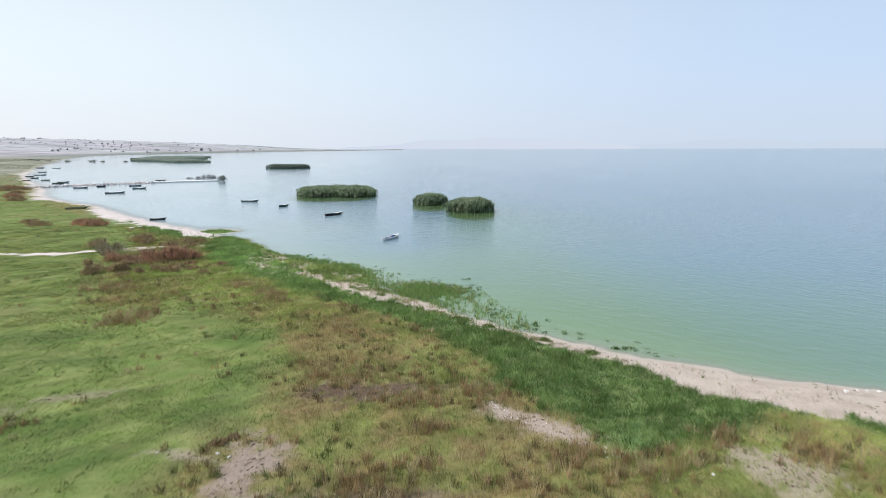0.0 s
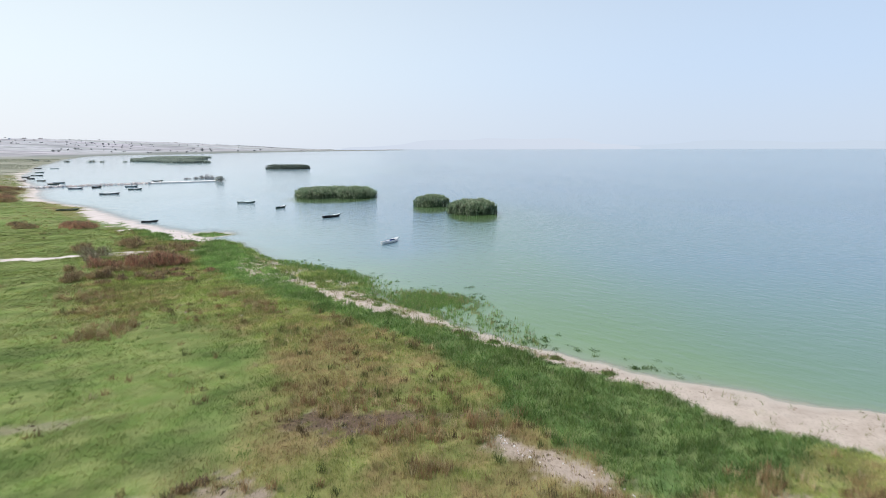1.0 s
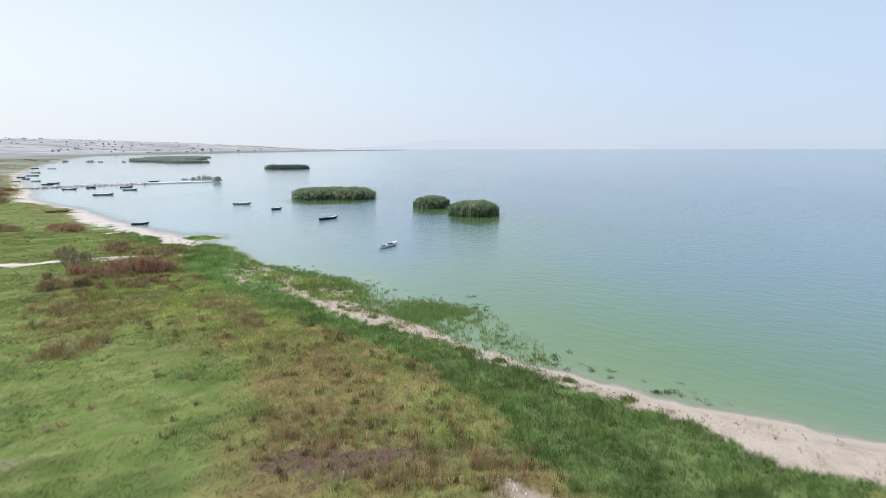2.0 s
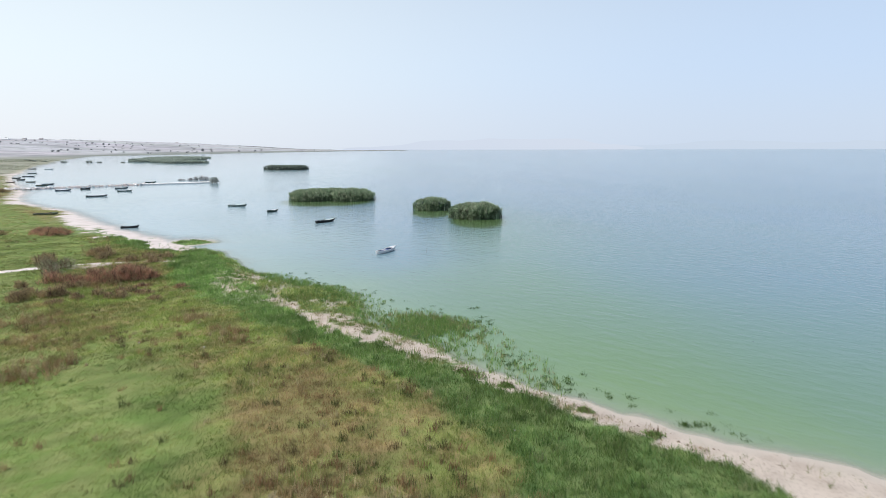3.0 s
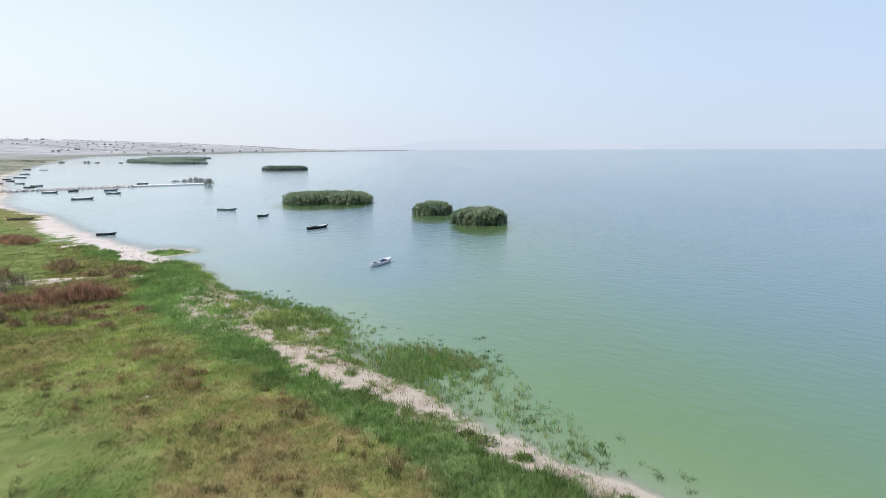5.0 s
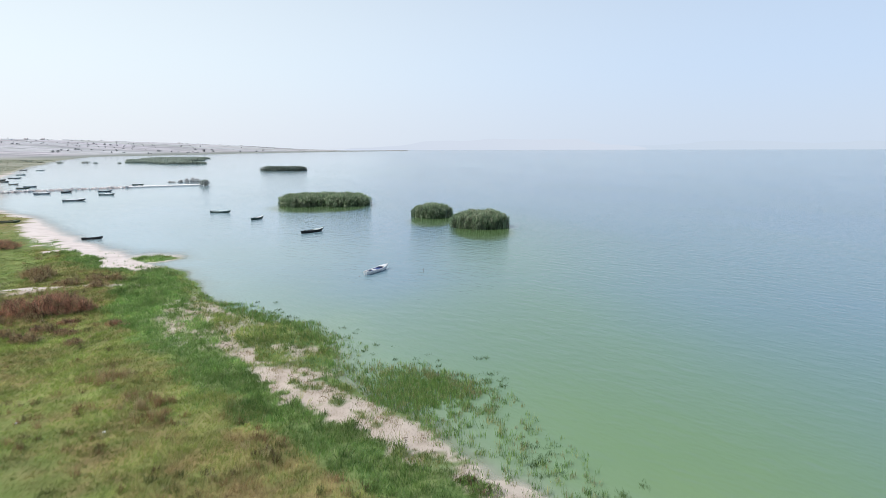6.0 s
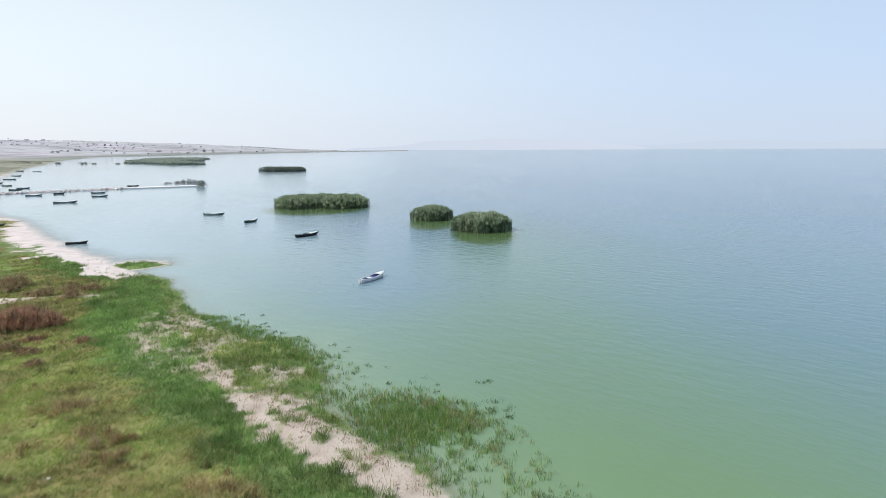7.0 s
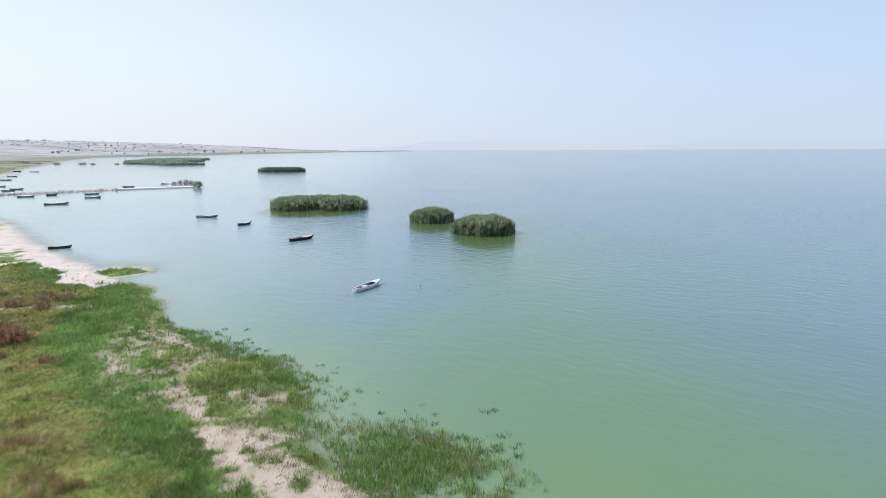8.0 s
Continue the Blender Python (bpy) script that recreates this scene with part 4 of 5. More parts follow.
def reed_island(lobes, h, label, per_m2, width, colours=REEDS, outliers=40, sprays=9.0, stems=0.55):
    """A stand of reeds on a lobed outline: stems at the water, drooping leaves above, loose stalks at the rim."""
    cx, cy = lobes[0][0], lobes[0][1]
    root = tagged(new("reed_island"), label, "reed bed", group="reed islands in the lake")
    root.location = (cx, cy, 0)
    xs, ys, edge = [], [], []
    for lx, ly, rx, ry in lobes:
        k = int(per_m2 * math.pi * rx * ry)
        a, r = rng.uniform(0, 6.283, k), rng.random(k) ** 0.40
        lump = 1 + 0.07 * np.sin(a * 4 + lx) + 0.05 * np.sin(a * 9 + ly) + 0.04 * np.sin(a * 17)
        xs.append(lx - cx + np.cos(a) * r * rx * lump)
        ys.append(ly - cy + np.sin(a) * r * ry * lump)
        edge.append(r)
    x, y, r = np.concatenate(xs), np.concatenate(ys), np.concatenate(edge)
    top = h * (1.10 - 0.42 * r ** 3) * (1 + 0.08 * fbm(x + cx, y + cy, 4.0, 121) + 0.07 * fbm(x, y, 1.3, 122, 2))
    patch = ramp(fbm(x + cx, y + cy, 6.0, 123), -0.2, 0.5)[:, None]
    tint = palette(len(x), colours, (4, 3, 2, 1)) * (1 - patch) + palette(len(x), colours, (2, 3, 1, 4)) * patch
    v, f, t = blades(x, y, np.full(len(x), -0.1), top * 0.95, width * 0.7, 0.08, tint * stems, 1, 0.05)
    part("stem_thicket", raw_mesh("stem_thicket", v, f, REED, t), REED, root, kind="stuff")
    pick = rng.random(len(x)) < min(1.0, sprays / per_m2)
    px, py, pt, pr = x[pick], y[pick], top[pick], r[pick]
    low = np.where((pr > 0.80) & (rng.random(len(px)) < 0.85), rng.uniform(0.08, 1.0, len(px)), rng.uniform(0.85, 1.0, len(px)))
    v, f, t = mops(px, py, pt * low * 0.95, np.full(len(px), 0.15 * h * (1 + width)), tint[pick], 24 if sprays > 2 else 12, width * (0.5 if sprays > 2 else 0.75))
    part("leaf_canopy", raw_mesh("leaf_canopy", v, f, REED, t), REED, root, kind="stuff")
    if outliers:
        lx, ly, rx, ry = lobes[-1]
        a = rng.uniform(0, 6.283, outliers)
        q = rng.uniform(1.0, 1.1, outliers)
        v, f, t = blades(lx - cx + np.cos(a) * rx * q, ly - cy + np.sin(a) * ry * q, np.full(outliers, -0.1), h * 0.6, width * 0.8, 0.35, palette(outliers, colours, (1, 2, 1, 3)), 2, 0.1, True)
        part("reed_fringe", raw_mesh("reed_fringe", v, f, REED, t), REED, root, kind="stuff")
    return root


reed_island([(7.4, 161.3, 6.3, 5.4), (9.5, 161.8, 4.6, 4.6)], 3.25, "rounded stand of tall green reeds in open water", 28, 0.14)
reed_island([(-4.4, 180.6, 5.2, 4.2)], 3.0, "small stand of green reeds beside a larger one", 28, 0.14)
reed_island([(-48.0, 213.5, 8.2, 8.4), (-34.5, 214.0, 8.2, 8.8), (-41.5, 217.5, 6, 5.5)], 3.15, "wide two-lobed stand of green reeds in open water", 16, 0.18, sprays=5.0)
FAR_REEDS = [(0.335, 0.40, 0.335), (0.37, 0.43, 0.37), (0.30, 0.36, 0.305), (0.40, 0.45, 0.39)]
reed_island([(-140, 497, 13, 13), (-132, 498, 11, 12), (-151, 499, 8, 6)], 3.0, "long low stand of dark green reeds far out", 6, 0.30, [(0.16, 0.205, 0.175), (0.20, 0.245, 0.205), (0.13, 0.17, 0.145), (0.25, 0.285, 0.24)], 20, 1.8)
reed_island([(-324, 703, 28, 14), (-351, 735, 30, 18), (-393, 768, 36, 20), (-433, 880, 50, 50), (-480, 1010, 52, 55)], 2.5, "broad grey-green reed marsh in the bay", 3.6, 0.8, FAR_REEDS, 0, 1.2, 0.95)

# ---- boats ----


def hull_section(u, length, beam, depth):
    """Half beam at the rim, rim height, keel height and half bottom width at u (0 stern, 1 bow)."""
    half = beam / 2 * (0.46 + 0.54 * math.sin(math.pi * min(u / 0.5, 1) * 0.5)) * (1 - max(0, (u - 0.5) / 0.5) ** 3.2) ** 0.8
    rim = depth * (1 + 0.34 * (1 - u) ** 3 + 0.55 * u ** 3.0)
    keel = depth * (0.06 * (1 - u) + 0.55 * max(0, (u - 0.72) / 0.28) ** 2.2)
    return max(half, 0.015), rim, keel


def shell(length, beam, depth, inset=0.0, floor=0.0, u0=0.0, u1=1.0, steps=18):
    """One skin of a hull as a bmesh; inset: how far it lies inside the outer skin."""
    bm, rings = bmesh.new(), []
    for i in range(steps + 1):
        u = u0 + (u1 - u0) * i / steps
        half, rim, keel = hull_section(u, length, beam, depth)
        half = max(half - inset, 0.006)
        keel = max(keel, floor)
        x = (u - 0.5) * length
        ring = []
        for a, b in ((-1, 1), (-0.97, 0.66), (-0.86, 0.34), (-0.58, 0.08), (0, 0), (0.58, 0.08), (0.86, 0.34), (0.97, 0.66), (1, 1)):
            rake = 0.055 * length * max(0, (u - 0.8) / 0.2) ** 2 * b - 0.02 * length * (u < 0.02) * b
            ring.append(bm.verts.new((x + rake, a * half, keel + (rim - keel) * b)))
        rings.append(ring)
    for p, q in zip(rings, rings[1:]):
        for i in range(8):
            f = bm.faces.new((p[i], p[i + 1], q[i + 1], q[i]) if inset == 0 else (p[i], q[i], q[i + 1], p[i + 1]))
            f.smooth = True
    if inset == 0:
        bm.faces.new(rings[0])
    return bm


def rim_strip(length, beam, depth, width, up, u0=0.0, u1=1.0, steps=18, drop=0.0, height_=0.05):
    """The gunwale: a bar that follows both edges of the hull and crosses the stern."""
    bm = bmesh.new()
    for s in (-1, 1):
        last = None
        for i in range(steps + 1):
            u = u0 + (u1 - u0) * i / steps
            half, rim, keel = hull_section(u, length, beam, depth)
            x = (u - 0.5) * length + 0.055 * length * max(0, (u - 0.8) / 0.2) ** 2
            o, n_ = half + 0.025, max(half + 0.025 - width, 0.0)
            z = rim + up - drop
            ring = [bm.verts.new((x, s * o, z - height_)), bm.verts.new((x, s * o, z)), bm.verts.new((x, s * n_, z)), bm.verts.new((x, s * n_, z - height_))]
            if last:
                for j in range(4):
                    bm.faces.new((last[j], last[(j + 1) % 4], ring[(j + 1) % 4], ring[j]))
            else:
                bm.faces.new(ring)
            last = ring
        bm.faces.new(last)
    bmesh.ops.recalc_face_normals(bm, faces=bm.faces)
    return bm


def deck(length, beam, depth, u0, u1, up=0.02, steps=10, crown=0.05):
    bm, last = bmesh.new(), None
    for i in range(steps + 1):
        u = u0 + (u1 - u0) * i / steps
        half, rim, keel = hull_section(u, length, beam, depth)
        x = (u - 0.5) * length + 0.055 * length * max(0, (u - 0.8) / 0.2) ** 2
        z = rim + up
        ring = [bm.verts.new((x, -half * 0.97, z)), bm.verts.new((x, 0, z + crown * min(1, half * 2))), bm.verts.new((x, half * 0.97, z))]
        under = [bm.verts.new((v.co.x, v.co.y, v.co.z - 0.04)) for v in reversed(ring)]
        ring += under
        if last:
            for j in range(6):
                bm.faces.new((last[j], last[(j + 1) % 6], ring[(j + 1) % 6], ring[j]))
        else:
            bm.faces.new(ring)
        last = ring
    bm.faces.new(last)
    bmesh.ops.recalc_face_normals(bm, faces=bm.faces)
    return bm


def boat(x, y, heading, length, label, hull, inner, rim, deck_mat, beam=None, depth=0.58, sunk=0.16, decked=0.76, cargo=None, stern_deck=True, tilt=0.0, crown=0.05):
    """An open wooden fishing boat; heading: degrees from +x to the bow."""
    length = length * 0.9
    beam = beam or length * 0.26
    z = float(np.maximum(ground_z(x, y)[0], 0)) - sunk
    root = tagged(new("rowing_boat"), label, "boat", group="moored fishing boats")
    root.matrix_basis = pose(x, y, z, tilt, 0, heading)
    part("hull", shell(length, beam, depth), hull, root)
    part("inner_planking", shell(length, beam, depth - 0.03, 0.045, 0.20, 0.012, 0.985), inner, root, "worn inner planking")
    part("gunwale", rim_strip(length, beam, depth, 0.11, 0.02, height_=0.11 if rim in (WHITE, PALE) else 0.06), rim, root)
    part("rubbing_strake", rim_strip(length, beam, depth, 0.03, 0.0, drop=0.26, u1=0.9, height_=0.04), rim, root)
    part("foredeck", deck(length, beam, depth, decked, 0.99, crown=crown), deck_mat, root)
    if stern_deck:
        part("stern_deck", deck(length, beam, depth, 0.012, 0.11, 0.0, 3), deck_mat, root)
    for u in (0.26, 0.47, 0.64):
        half, top, keel = hull_section(u, length, beam, depth)
        bm = bmesh.new()
        box(bm, (u - 0.5) * length - 0.13, (u - 0.5) * length + 0.13, -half + 0.05, half - 0.05, top - 0.22, top - 0.17, 0.01)
        part("thwart", bm, rim if u < 0.6 else inner, root)
    for u in (0.2, 0.34, 0.55, 0.7):
        half, top, keel = hull_section(u, length, beam, depth)
        for s in (-1, 1):
            bm = bmesh.new()
            box(bm, (u - 0.5) * length - 0.03, (u - 0.5) * length + 0.03, s * (half - 0.085) - 0.02, s * (half - 0.085) + 0.02, top - 0.26, top - 0.04)
            part("frame_rib", bm, inner, root)
    bm = bmesh.new()
    half, top, keel = hull_section(1.0, length, beam, depth)
    box(bm, length * 0.55, length * 0.55 + 0.07, -0.035, 0.035, top - 0.35, top + 0.12, 0.01)
    part("stem_post", bm, rim, root)
    bm = bmesh.new()
    box(bm, -length * 0.5 - 0.16, -length * 0.5 - 0.03, -0.025, 0.025, 0.0, depth * 1.1, 0.008)
    rudder = part("rudder", bm, hull, root)
    bm = bmesh.new()
    box(bm, -length * 0.5 - 0.1, -length * 0.5 + 0.7, -0.02, 0.02, depth * 1.32, depth * 1.32 + 0.04, 0.008)
    part("tiller", bm, WOOD, rudder, "weathered wooden tiller")
    if cargo:
        half, top, keel = hull_section(0.4, length, beam, depth)
        bm = bmesh.new()
        box(bm, -0.17 * length, -0.06 * length, -half * 0.5, half * 0.45, keel + 0.2, top - 0.02, 0.04)
        engine = part("engine_box", bm, cargo, root)
        bm = bmesh.new()
        box(bm, -0.175 * length, -0.055 * length, -half * 0.54, half * 0.49, top - 0.016, top + 0.02, 0.01)
        part("lid", bm, rim, engine)
        bm = bmesh.new()
        for i in range(16):
            a = rng.uniform(0, 6.283)
            bmesh.ops.create_icosphere(bm, subdivisions=1, radius=rng.uniform(0.12, 0.22), matrix=pose(0.07 * length + rng.normal(0, 0.22), rng.normal(0, 0.2), 0.32 + rng.uniform(0, 0.12), 20 * a, 30, 50 * a))
        part("net_heap", bm, cargo, root, "heap of folded fishing net")
        bm = bmesh.new()
        bmesh.ops.create_cone(bm, cap_ends=True, segments=6, radius1=0.025, radius2=0.02, depth=length * 0.45, matrix=pose(0.02 * length, half * 0.62, top - 0.13, 0, 90, 4))
        part("oar", bm, WOOD, root)
    return root


boat(-10.9, 112.2, 62, 6.1, "white wooden fishing boat with blue inside", WHITE, BLUE, WHITE, WHITE, beam=1.35, depth=0.54, cargo=BLUE)
boat(-30.7, 152.6, 52, 6.3, "black wooden fishing boat with raised bow", BLACK, PALE, BLACK, PALE, decked=0.6, cargo=BLACK)
boat(-51.1, 175.4, 62, 4.3, "small dark green boat with white foredeck", GREEN, WHITE, GREEN, WHITE, decked=0.42, crown=0.16)
boat(-67.4, 191.0, 2, 6.2, "dark green wooden boat with pale deck", GREEN, PALE, PALE, PALE, decked=0.45, crown=0.16)
boat(-74.6, 142.6, 22, 3.9, "low waterlogged dark boat off the beach", BLACK, BLACK, BLACK, BLACK, depth=0.5, sunk=0.24, decked=0.85)
boat(-136.0, 228.0, 26, 7.6, "long dark fishing boat with white deck", BLACK, WHITE, WHITE, WHITE, decked=0.18, crown=0.22)
boat(-139.8, 253.6, 18, 6.0, "dark green boat with white gunwale beside the causeway", GREEN, PALE, WHITE, WHITE, decked=0.4, crown=0.16)
boat(-151.0, 270.5, 30, 5.6, "dark boat moored close to the causeway", NAVY, SLATE, PALE, PALE)
boat(-169.4, 257.6, 24, 6.2, "dark blue fishing boat with white deck beside the rubble causeway", NAVY, WHITE, WHITE, WHITE, decked=0.3, crown=0.2)
boat(-164.6, 265.5, 40, 4.0, "small black boat beside the rubble causeway", BLACK, SLATE, BLACK, BLACK)
boat(-160.4, 313.5, 8, 5.8, "dark green boat behind the causeway with gear aboard", GREEN, SLATE, GREEN, GREEN, cargo=BLACK)
for x, y, a, s, h, i in [(-201.0, 288.4, 4, 6.4, GREEN, WOOD), (-206.0, 299.5, 12, 6.2, NAVY, PALE), (-229.5, 319.0, 6, 5.2, WOOD, PALE), (-276.5, 380.0, 10, 8.0, BLACK, PALE),
                         (-307.0, 424.5, 0, 7.2, GREEN, PALE), (-267.5, 358.0, 8, 5.4, BLACK, SLATE), (-251.0, 340.0, 2, 5.0, BLACK, SLATE), (-236.5, 313.5, 8, 4.8, WOOD, SLATE),
                         (-352.0, 505.0, 6, 8.0, WHITE, PALE), (-372.0, 512.0, 0, 7.5, BLACK, WOOD)]:
    boat(x, y, a, s, "old wooden fishing boat drawn up by the bay shore", h, i, i, i)
boat(-110.5, 165.0, 30, 6.0, "weathered dark green boat lying in shore grass", MOSSY, MOSSY, WOOD, MOSSY, depth=0.5, sunk=0.1, tilt=8)
boat(-262.0, 322.0, 5, 6.5, "white boat drawn up on the grass", WHITE, PALE, WHITE, WHITE, sunk=-0.02)


def mooring_stake(x, y, h, lean):
    bm = bmesh.new()
    bmesh.ops.create_cone(bm, cap_ends=True, segments=7, radius1=0.028, radius2=0.02, depth=h + 0.6, matrix=Matrix.Translation((0, 0, (h - 0.6) / 2)))
    me = bpy.data.meshes.new("mooring_stake")
    bm.to_mesh(me)
    bm.free()
    me.materials.append(BARK)
    ob = tagged(new("mooring_stake", me), "thin wooden mooring stake standing in the lake", "stake", group="mooring stakes")
    ob.matrix_basis = pose(x, y, 0, lean, lean * 0.5, 0)


for x, y, h, lean in [(-3.6, 111.5, 0.75, 4), (-12.9, 108.6, 0.25, 20), (-33.2, 149.6, 0.25, 15), (-90.5, 158.5, 0.5, 3)]:
    mooring_stake(x, y, h, lean)

# ---- causeway ----


def stone_mesh(name, seed, mat, rough=0.28):
    r = random.Random(seed)
    bm = bmesh.new()
    bmesh.ops.create_icosphere(bm, subdivisions=1, radius=0.5)
    for v in bm.verts:
        v.co = v.co * (1 + r.uniform(-rough, rough))
        v.co.z *= 0.7
    me = bpy.data.meshes.new(name)
    bm.to_mesh(me)
    bm.free()
    me.materials.append(mat)
    return me


def causeway():
    """A rubble bank from the shore, and a flat concrete landing along its outer part."""
    a, b, c = Vector((-198, 261, 0)), Vector((-151, 299.5, 0)), Vector((-127.5, 313.2, 0))
    root = tagged(new("causeway"), "rubble causeway with a pale concrete landing running into the lake", "causeway")
    root.location = a
    way = (b - a).normalized()
    nrm = Vector((-way.y, way.x, 0))
    length = (b - a).length
    bm, last = bmesh.new(), None
    for i in range(41):
        p = way * (length * i / 40)
        w = 2.3 + 0.7 * noise.noise((i * 0.4, 0, 0)) + 1.6 * max(0, 1 - i / 10)
        h = 0.5 + 0.15 * noise.noise((i * 0.5, 3, 0))
        ring = [bm.verts.new(p + nrm * (k * w) + Vector((0, 0, z))) for k, z in ((-1.5, -0.6), (-0.9, h * 0.6), (-0.3, h), (0.3, h * 0.95), (0.9, h * 0.6), (1.5, -0.6))]
        if last:
            for j in range(5):
                bm.faces.new((last[j], ring[j], ring[j + 1], last[j + 1]))
        last = ring
    bmesh.ops.recalc_face_normals(bm, faces=bm.faces)
    part("rubble_bank", bm, RUBBLE, root, "low bank of earth and rubble")
    kinds = [stone_mesh("stone", s, STONE if s % 2 else CONCRETE) for s in range(6)]
    r = random.Random(4)
    for i in range(290):
        u = r.random() ** 1.3
        p = way * (length * u) + nrm * (r.uniform(-1.5, 1.2) * (1.9 + 2.0 * max(0, 1 - u * 4)))
        s = r.uniform(0.5, 1.6)
        ob = new("stone", kinds[r.randrange(6)])
        ob.parent = root
        ob.matrix_basis = pose(p.x, p.y, 0.30 + r.uniform(-0.15, 0.15), r.uniform(0, 60), r.uniform(0, 60), r.uniform(0, 360)) @ Matrix.Diagonal((s * 1.2, s, s * 0.8, 1))
    way2 = (c - b).normalized()
    start = b - way2 * 6 - a
    n2 = Vector((-way2.y, way2.x, 0))
    total = (c - b).length + 6
    for i in range(5):
        bm = bmesh.new()
        box(bm, total * i / 5 + 0.04, total * (i + 1) / 5 - 0.04, -3.2, 3.2, -0.8, 0.55, 0.05)
        ob = part("concrete_slab", bm, CONCRETE, root, "flat pale concrete slab")
        ob.matrix_basis = Matrix.Translation(start) @ Matrix.Rotation(math.atan2(way2.y, way2.x), 4, "Z")


causeway()


def clump(name, x, y, r, h, colours, label, category, n=700, lean=0.5, width=0.12, group=""):
    """A leafy bush or a patch of leaning stalks that stands in or by the water."""
    root = tagged(new(name), label, category, group=group)
    root.location = (x, y, float(max(ground_z(x, y)[0], -0.05)))
    k = 30
    a, q = rng.uniform(0, 6.283, k), np.sqrt(rng.random(k))
    v, f, t = blades(np.cos(a) * q * r * 0.6, np.sin(a) * q * r * 0.6, np.full(k, -0.2), h * 0.9, width * 0.7, lean, palette(k, [(0.10, 0.08, 0.06)], (1,)), 2, 0.2, True)
    part("stem_thicket", raw_mesh("stem_thicket", v, f, LEAF, t), LEAF, root, kind="stuff")
    a, q = rng.uniform(0, 6.283, n), rng.random(n) ** 0.5
    e = rng.uniform(0.08, 1, n)
    lx, ly = np.cos(a) * q * r * np.sqrt(1.1 - e * e * 0.9), np.sin(a) * q * r * np.sqrt(1.1 - e * e * 0.9)
    gap = fbm(lx * 1.0 + x, ly + e * h + y, h * 0.35, 9) > -0.35
    lx, ly, lz = lx[gap], ly[gap], (e * h * 0.85)[gap]
    v, f, t = blades(lx, ly, lz, h * 0.22, width, 1.0, palette(len(lx), colours, (3, 3, 2, 2)), 3, h * 0.05)
    part("foliage", raw_mesh("foliage", v, f, LEAF, t), LEAF, root, kind="stuff")
    return root


GREYGREEN = [(0.34, 0.37, 0.345), (0.39, 0.415, 0.385), (0.27, 0.30, 0.285), (0.43, 0.44, 0.41)]
GREYBROWN = [(0.40, 0.395, 0.40), (0.50, 0.495, 0.50), (0.28, 0.28, 0.29), (0.62, 0.61, 0.61)]
clump("shrub", -125.0, 312.0, 2.8, 3.2, GREYGREEN, "round grey-green bush at the end of the landing", "shrub", 520, group="shrubs in the water")


def withered_reeds(x, y, r, h):
    """A loose spray of grey stalks, most of them leaning over."""
    root = tagged(new("withered_reeds"), "withered grey-brown reeds standing in the water", "reeds", group="withered reeds")
    root.location = (x, y, 0)
    k = int(34 * r)
    a, q = rng.uniform(0, 6.283, k), np.sqrt(rng.random(k)) * r
    v, f, t = blades(np.cos(a) * q, np.sin(a) * q * 0.6, np.full(k, -0.2), h * 0.8, 0.09, 1.7, palette(k, GREYBROWN, (3, 3, 1, 3)), 3, 0.15, True)
    part("stem_thicket", raw_mesh("stem_thicket", v, f, LEAF, t), LEAF, root, kind="stuff")
    v, f, t = mops(np.cos(a) * q * 0.9, np.sin(a) * q * 0.5, h * rng.uniform(0.25, 0.75, k), np.full(k, 0.35 * h), palette(k, GREYBROWN, (3, 3, 1, 3)), 4, 0.10)
    part("leaf_canopy", raw_mesh("leaf_canopy", v, f, LEAF, t), LEAF, root, kind="stuff")


for x, y, r, h in [(-154, 336, 2.4, 0.8), (-149.5, 337, 1.5, 1.3), (-146.8, 338, 1.3, 2.1), (-143.6, 338.5, 1.3, 2.5), (-140.8, 339, 1.6, 1.9)]:
    withered_reeds(x, y, r, h)
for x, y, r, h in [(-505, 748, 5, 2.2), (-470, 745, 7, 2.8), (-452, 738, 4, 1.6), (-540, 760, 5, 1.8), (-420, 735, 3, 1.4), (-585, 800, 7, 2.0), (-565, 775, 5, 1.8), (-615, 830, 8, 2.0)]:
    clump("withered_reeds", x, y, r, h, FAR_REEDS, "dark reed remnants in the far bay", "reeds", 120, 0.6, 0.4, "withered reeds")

# ---- stones and litter on the near shore ----
kinds = [stone_mesh("shore_stone", 20 + s, STONE if s % 2 else CONCRETE, 0.2) for s in range(5)]
r = random.Random(11)
spots = [(31.6 + r.gauss(0, 0.7), 39.2 + r.gauss(0, 0.5), r.uniform(0.08, 0.26)) for i in range(12)]
spots += [(15.2, 27.9, 0.22), (-16.9, 29.8, 0.16), (-13.2, 29.6, 0.25), (-12.4, 29.2, 0.2), (-33.0, 34.0, 0.2), (-34.6, 35.2, 0.2), (-28.5, 63.0, 0.22), (-22, 62, 0.2), (-1.5, 27.2, 0.15), (4.5, 47.3, 0.15)]
spots += [(r.uniform(3, 10), 0, r.uniform(0.06, 0.16)) for i in range(34)]
for i, (x, y, s) in enumerate(spots):
    if y == 0:
        y = 33.6 - 0.9 * (x - 6.4) + r.gauss(0, 0.5)
    ob = tagged(new("shore_stone", kinds[i % 5]), "pale loose stone lying on the shore", "stone", group="loose stones on the shore")
    ob.matrix_basis = pose(x, y, max(float(ground_z(x, y)[0]), -0.05) + s * 0.15, r.uniform(0, 30), r.uniform(0, 30), r.uniform(0, 360)) @ Matrix.Diagonal((s * 1.3, s, s, 1))

# ---- far shore: trees, houses, sheds ----


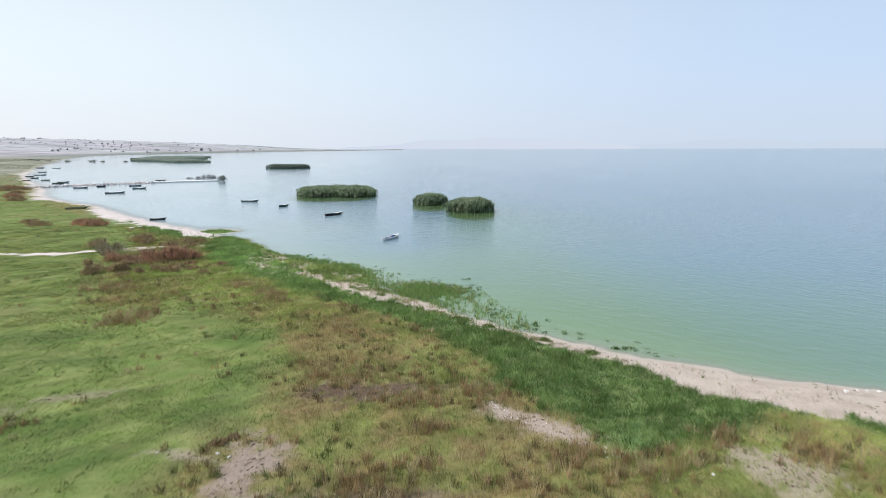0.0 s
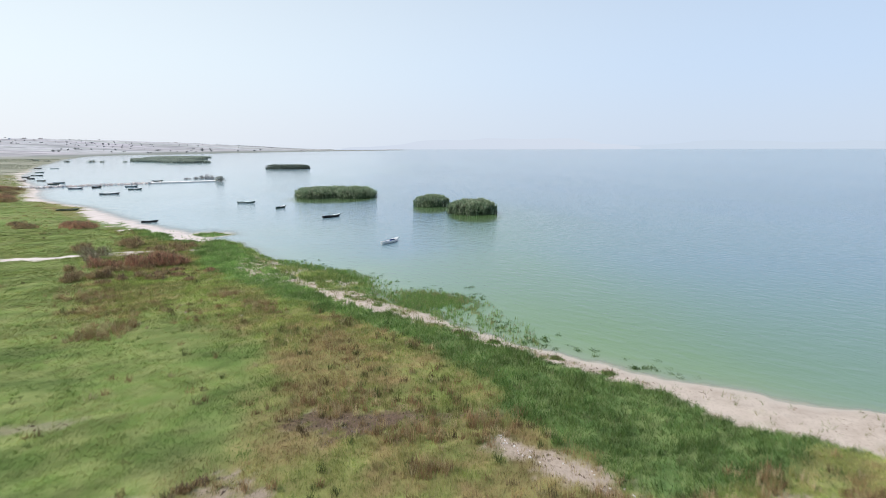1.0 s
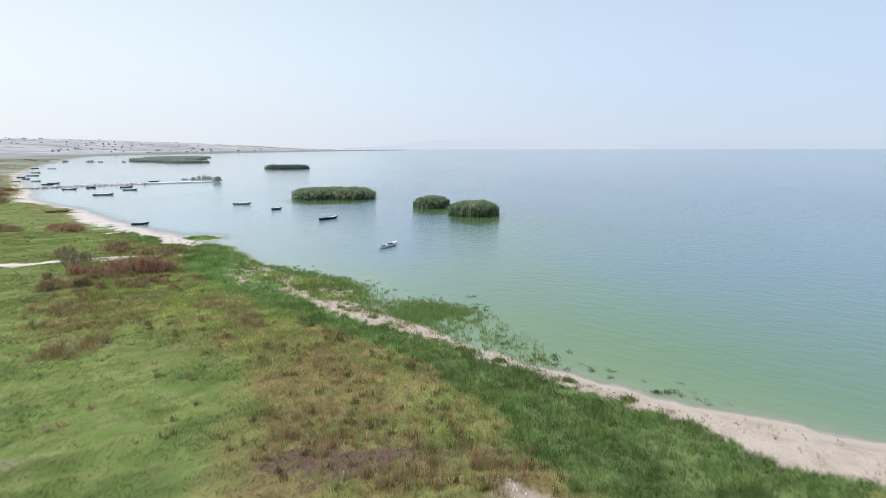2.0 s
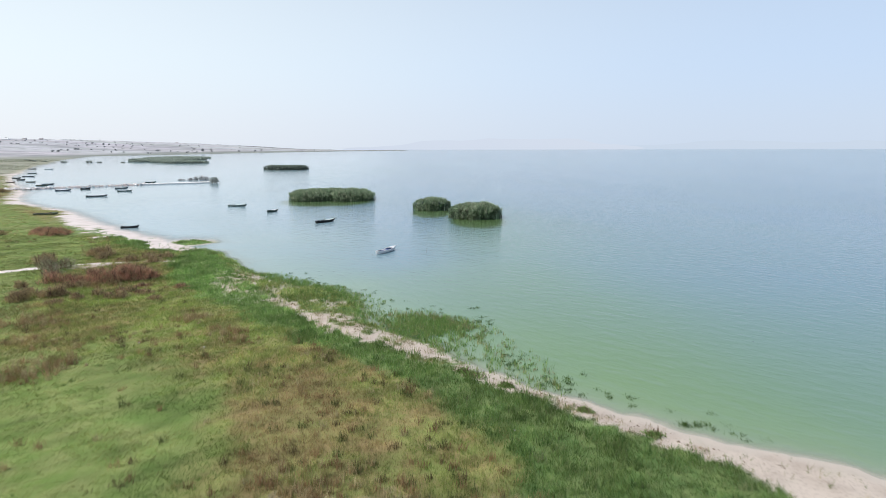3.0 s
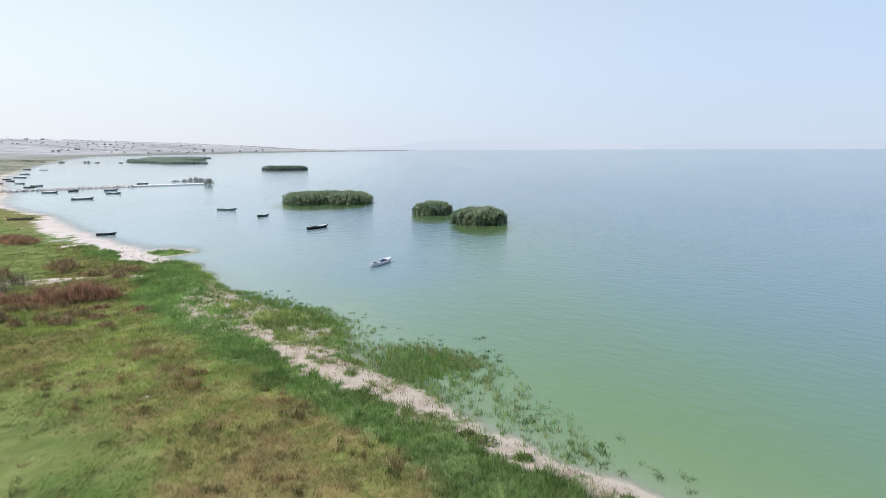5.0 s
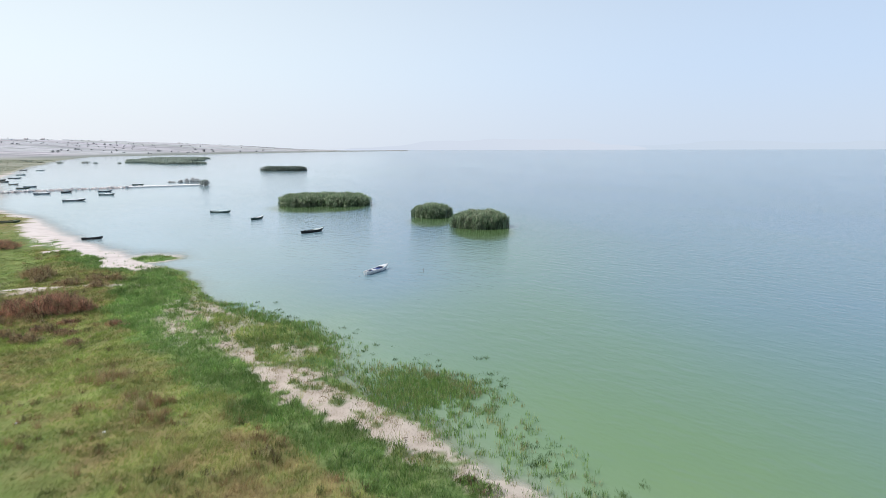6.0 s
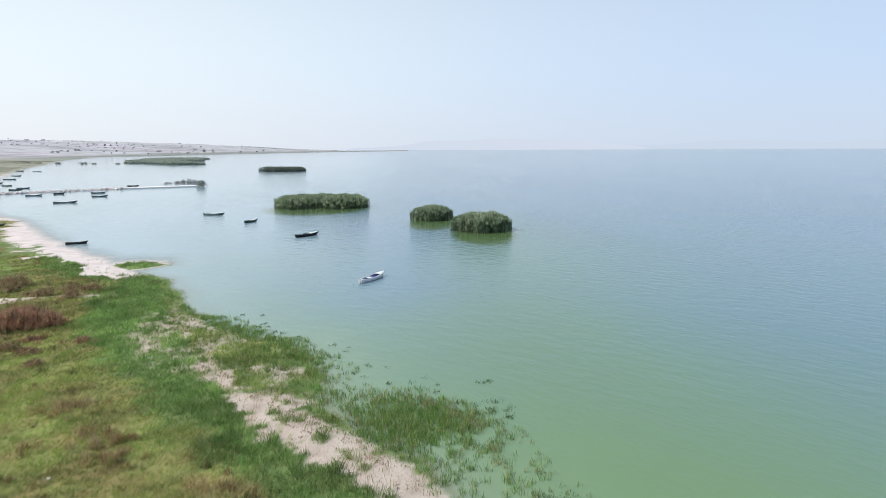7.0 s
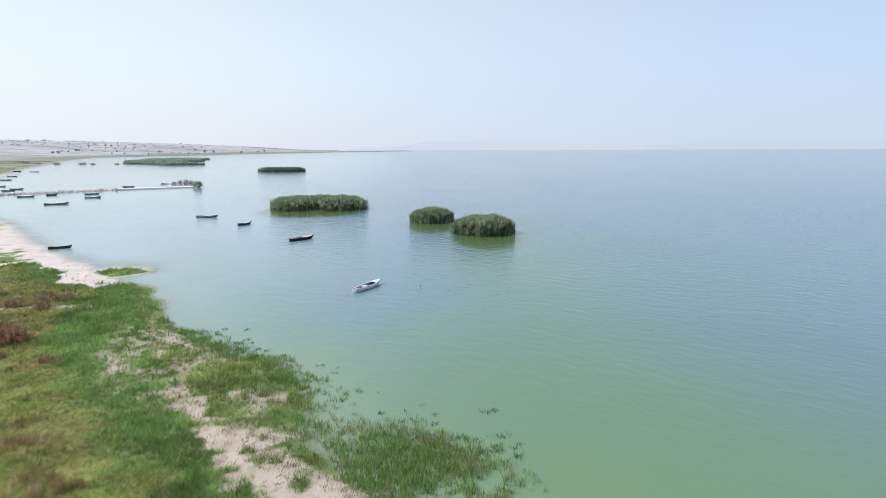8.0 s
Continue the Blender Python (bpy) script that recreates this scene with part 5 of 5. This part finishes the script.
def tree(x, y, h, w, seed):
    root = tagged(new("tree"), "haze-greyed tree among dry fields on the far shore", "tree", group="trees of the far shore")
    root.location = (x, y, float(ground_z(x, y)[0]) - 0.1)
    r = random.Random(seed)
    bm = bmesh.new()
    bmesh.ops.create_cone(bm, cap_ends=True, segments=7, radius1=h * 0.04, radius2=h * 0.02, depth=h * 0.5, matrix=Matrix.Translation((0, 0, h * 0.25)))
    for i in range(4):
        bmesh.ops.create_cone(bm, cap_ends=True, segments=5, radius1=h * 0.018, radius2=h * 0.006, depth=h * 0.4,
                              matrix=pose(0, 0, h * 0.38, 0, 0, i * 90 + r.uniform(0, 40)) @ pose(0, 0, 0, 0, 38) @ Matrix.Translation((0, 0, h * 0.2)))
    part("trunk", bm, BARK, root)
    n = 260
    a, q, e = rng.uniform(0, 6.283, n), rng.random(n) ** 0.5, rng.uniform(-1, 1, n)
    rad = w / 2 * np.sqrt(1.02 - e * e) * (1 + 0.2 * np.sin(a * 3 + seed))
    # crown tints are bluish grey: distance haze put into the leaf colour
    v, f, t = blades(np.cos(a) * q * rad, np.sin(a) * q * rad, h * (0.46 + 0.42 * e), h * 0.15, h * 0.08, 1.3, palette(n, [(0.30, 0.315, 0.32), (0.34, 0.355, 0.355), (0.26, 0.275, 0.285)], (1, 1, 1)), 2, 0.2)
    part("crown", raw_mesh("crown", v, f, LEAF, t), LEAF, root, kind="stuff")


def on_bearing(px, dist):
    """World x of a place at a bearing given as a slope (x over y) and a distance ahead."""
    return px * dist, dist


r = random.Random(5)
for slope, dist, h, w in [(-0.513, 1850, 10, 22), (-0.434, 2050, 15, 14), (-0.418, 2060, 8, 12), (-0.66, 1700, 9, 12), (-0.655, 1720, 8, 12), (-0.69, 1500, 9, 13), (-0.70, 1490, 8, 12),
                          (-0.63, 2300, 10, 16), (-0.61, 2250, 11, 12), (-0.60, 2260, 9, 12), (-0.45, 2300, 9, 20), (-0.42, 2350, 8, 20), (-0.37, 2200, 9, 12), (-0.33, 2500, 9, 14)]:
    x, y = on_bearing(slope, dist)
    tree(x, y, h * 0.75, w * 0.8, r.random() * 9)
for i in range(170):
    x, y = on_bearing(r.uniform(-0.82, -0.22), r.uniform(1500, 3900))
    if plan(np.array([x]), np.array([y]))["raw"][0] > 60:
        tree(x, y, r.uniform(2.6, 5.2), r.uniform(4, 9), r.random() * 9)


for i in range(14):
    # rows of trees along field bounds
    x0, y0, gap, n = *on_bearing(r.uniform(-0.80, -0.30), r.uniform(1700, 3600)), r.uniform(14, 40), r.randrange(4, 10)
    for j in range(n):
        x, y = x0 + j * gap + r.gauss(0, 4), y0 + r.gauss(0, 5) + j * gap * 0.08
        if plan(np.array([x]), np.array([y]))["raw"][0] > 80:
            tree(x, y, r.uniform(3.0, 5.5), r.uniform(5, 10), r.random() * 9)


def house(x, y, w, d, h, turn, storeys, pitched=True):
    root = tagged(new("house"), "pale rendered house on the distant ridge", "house", group="houses on the far shore")
    root.matrix_basis = pose(x, y, float(ground_z(x, y)[0]) - 0.5, 0, 0, turn)
    bm = bmesh.new()
    box(bm, -w / 2, w / 2, -d / 2, d / 2, 0, h)
    part("wall", bm, WALL, root)
    bm = bmesh.new()
    if pitched:
        o = 0.6
        pts = [(-w / 2 - o, -d / 2 - o, h), (w / 2 + o, -d / 2 - o, h), (w / 2 + o, d / 2 + o, h), (-w / 2 - o, d / 2 + o, h), (-w / 2 - o, 0, h + d * 0.28), (w / 2 + o, 0, h + d * 0.28)]
        vs = [bm.verts.new(p) for p in pts]
        for f in ((0, 1, 5, 4), (2, 3, 4, 5), (0, 4, 3), (1, 2, 5), (0, 3, 2, 1)):
            bm.faces.new([vs[i] for i in f])
    else:
        box(bm, -w / 2 - 0.4, w / 2 + 0.4, -d / 2 - 0.4, d / 2 + 0.4, h, h + 0.5)
    part("roof", bm, ROOF if pitched else WALL, root)
    for s in range(storeys):
        for i in range(max(2, int(w / 5))):
            bx = -w / 2 + (i + 0.5) * w / max(2, int(w / 5))
            bm = bmesh.new()
            z = (s + 0.35) * h / storeys
            box(bm, bx - 0.7, bx + 0.7, -d / 2 - 0.06, -d / 2 + 0.06, z, z + h / storeys * 0.45)
            part("window", bm, GLASS, root)


for slope, dist, w, d, h, st, pit in [(-0.667, 3900, 34, 16, 17, 4, False), (-0.660, 3880, 20, 14, 12, 3, False), (-0.646, 3900, 24, 12, 9, 2, True), (-0.635, 3920, 14, 10, 7, 2, True), (-0.68, 3850, 16, 10, 7, 2, True),
                                      (-0.56, 3800, 16, 10, 6, 2, True), (-0.75, 2500, 14, 9, 5, 1, True), (-0.72, 2550, 12, 9, 5, 1, True), (-0.48, 3400, 14, 9, 5, 1, True)]:
    house(*on_bearing(slope, dist), w, d, h, r.uniform(-20, 20), st, pit)


def greenhouse(x, y, w, d, turn):
    """Long plastic-covered tunnels side by side."""
    root = tagged(new("greenhouse"), "long white plastic greenhouse on the far slope", "greenhouse", group="greenhouses on the far shore")
    root.matrix_basis = pose(x, y, float(ground_z(x, y)[0]) - 0.5, 0, 0, turn)
    k = max(1, int(d / 9))
    for j in range(k):
        bm = bmesh.new()
        bmesh.ops.create_cone(bm, cap_ends=True, segments=16, radius1=4.4, radius2=4.4, depth=w, matrix=pose(0, -d / 2 + (j + 0.5) * d / k, 0.6, 0, 90, 0))
        part("tunnel", bm, SHEET, root)


greenhouse(*on_bearing(-0.80, 3100), 150, 40, 12)
greenhouse(*on_bearing(-0.685, 3000), 70, 30, -40)
greenhouse(*on_bearing(-0.79, 2400), 60, 20, 5)

# ---- distance: mountains beyond the lake, self-glowing in a pale haze colour ----


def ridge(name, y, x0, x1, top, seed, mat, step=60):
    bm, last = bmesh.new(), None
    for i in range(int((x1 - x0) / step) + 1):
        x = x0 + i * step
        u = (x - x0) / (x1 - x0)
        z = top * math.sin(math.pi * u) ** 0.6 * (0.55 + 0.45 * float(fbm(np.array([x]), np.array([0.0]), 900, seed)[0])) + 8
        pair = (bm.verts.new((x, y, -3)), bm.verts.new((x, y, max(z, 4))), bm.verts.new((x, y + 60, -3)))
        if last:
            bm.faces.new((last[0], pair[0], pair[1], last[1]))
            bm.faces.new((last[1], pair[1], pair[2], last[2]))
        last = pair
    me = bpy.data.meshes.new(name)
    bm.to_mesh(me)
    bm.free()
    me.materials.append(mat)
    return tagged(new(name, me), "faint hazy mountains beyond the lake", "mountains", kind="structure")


# emission stands in for distance haze; the ridges take no sun
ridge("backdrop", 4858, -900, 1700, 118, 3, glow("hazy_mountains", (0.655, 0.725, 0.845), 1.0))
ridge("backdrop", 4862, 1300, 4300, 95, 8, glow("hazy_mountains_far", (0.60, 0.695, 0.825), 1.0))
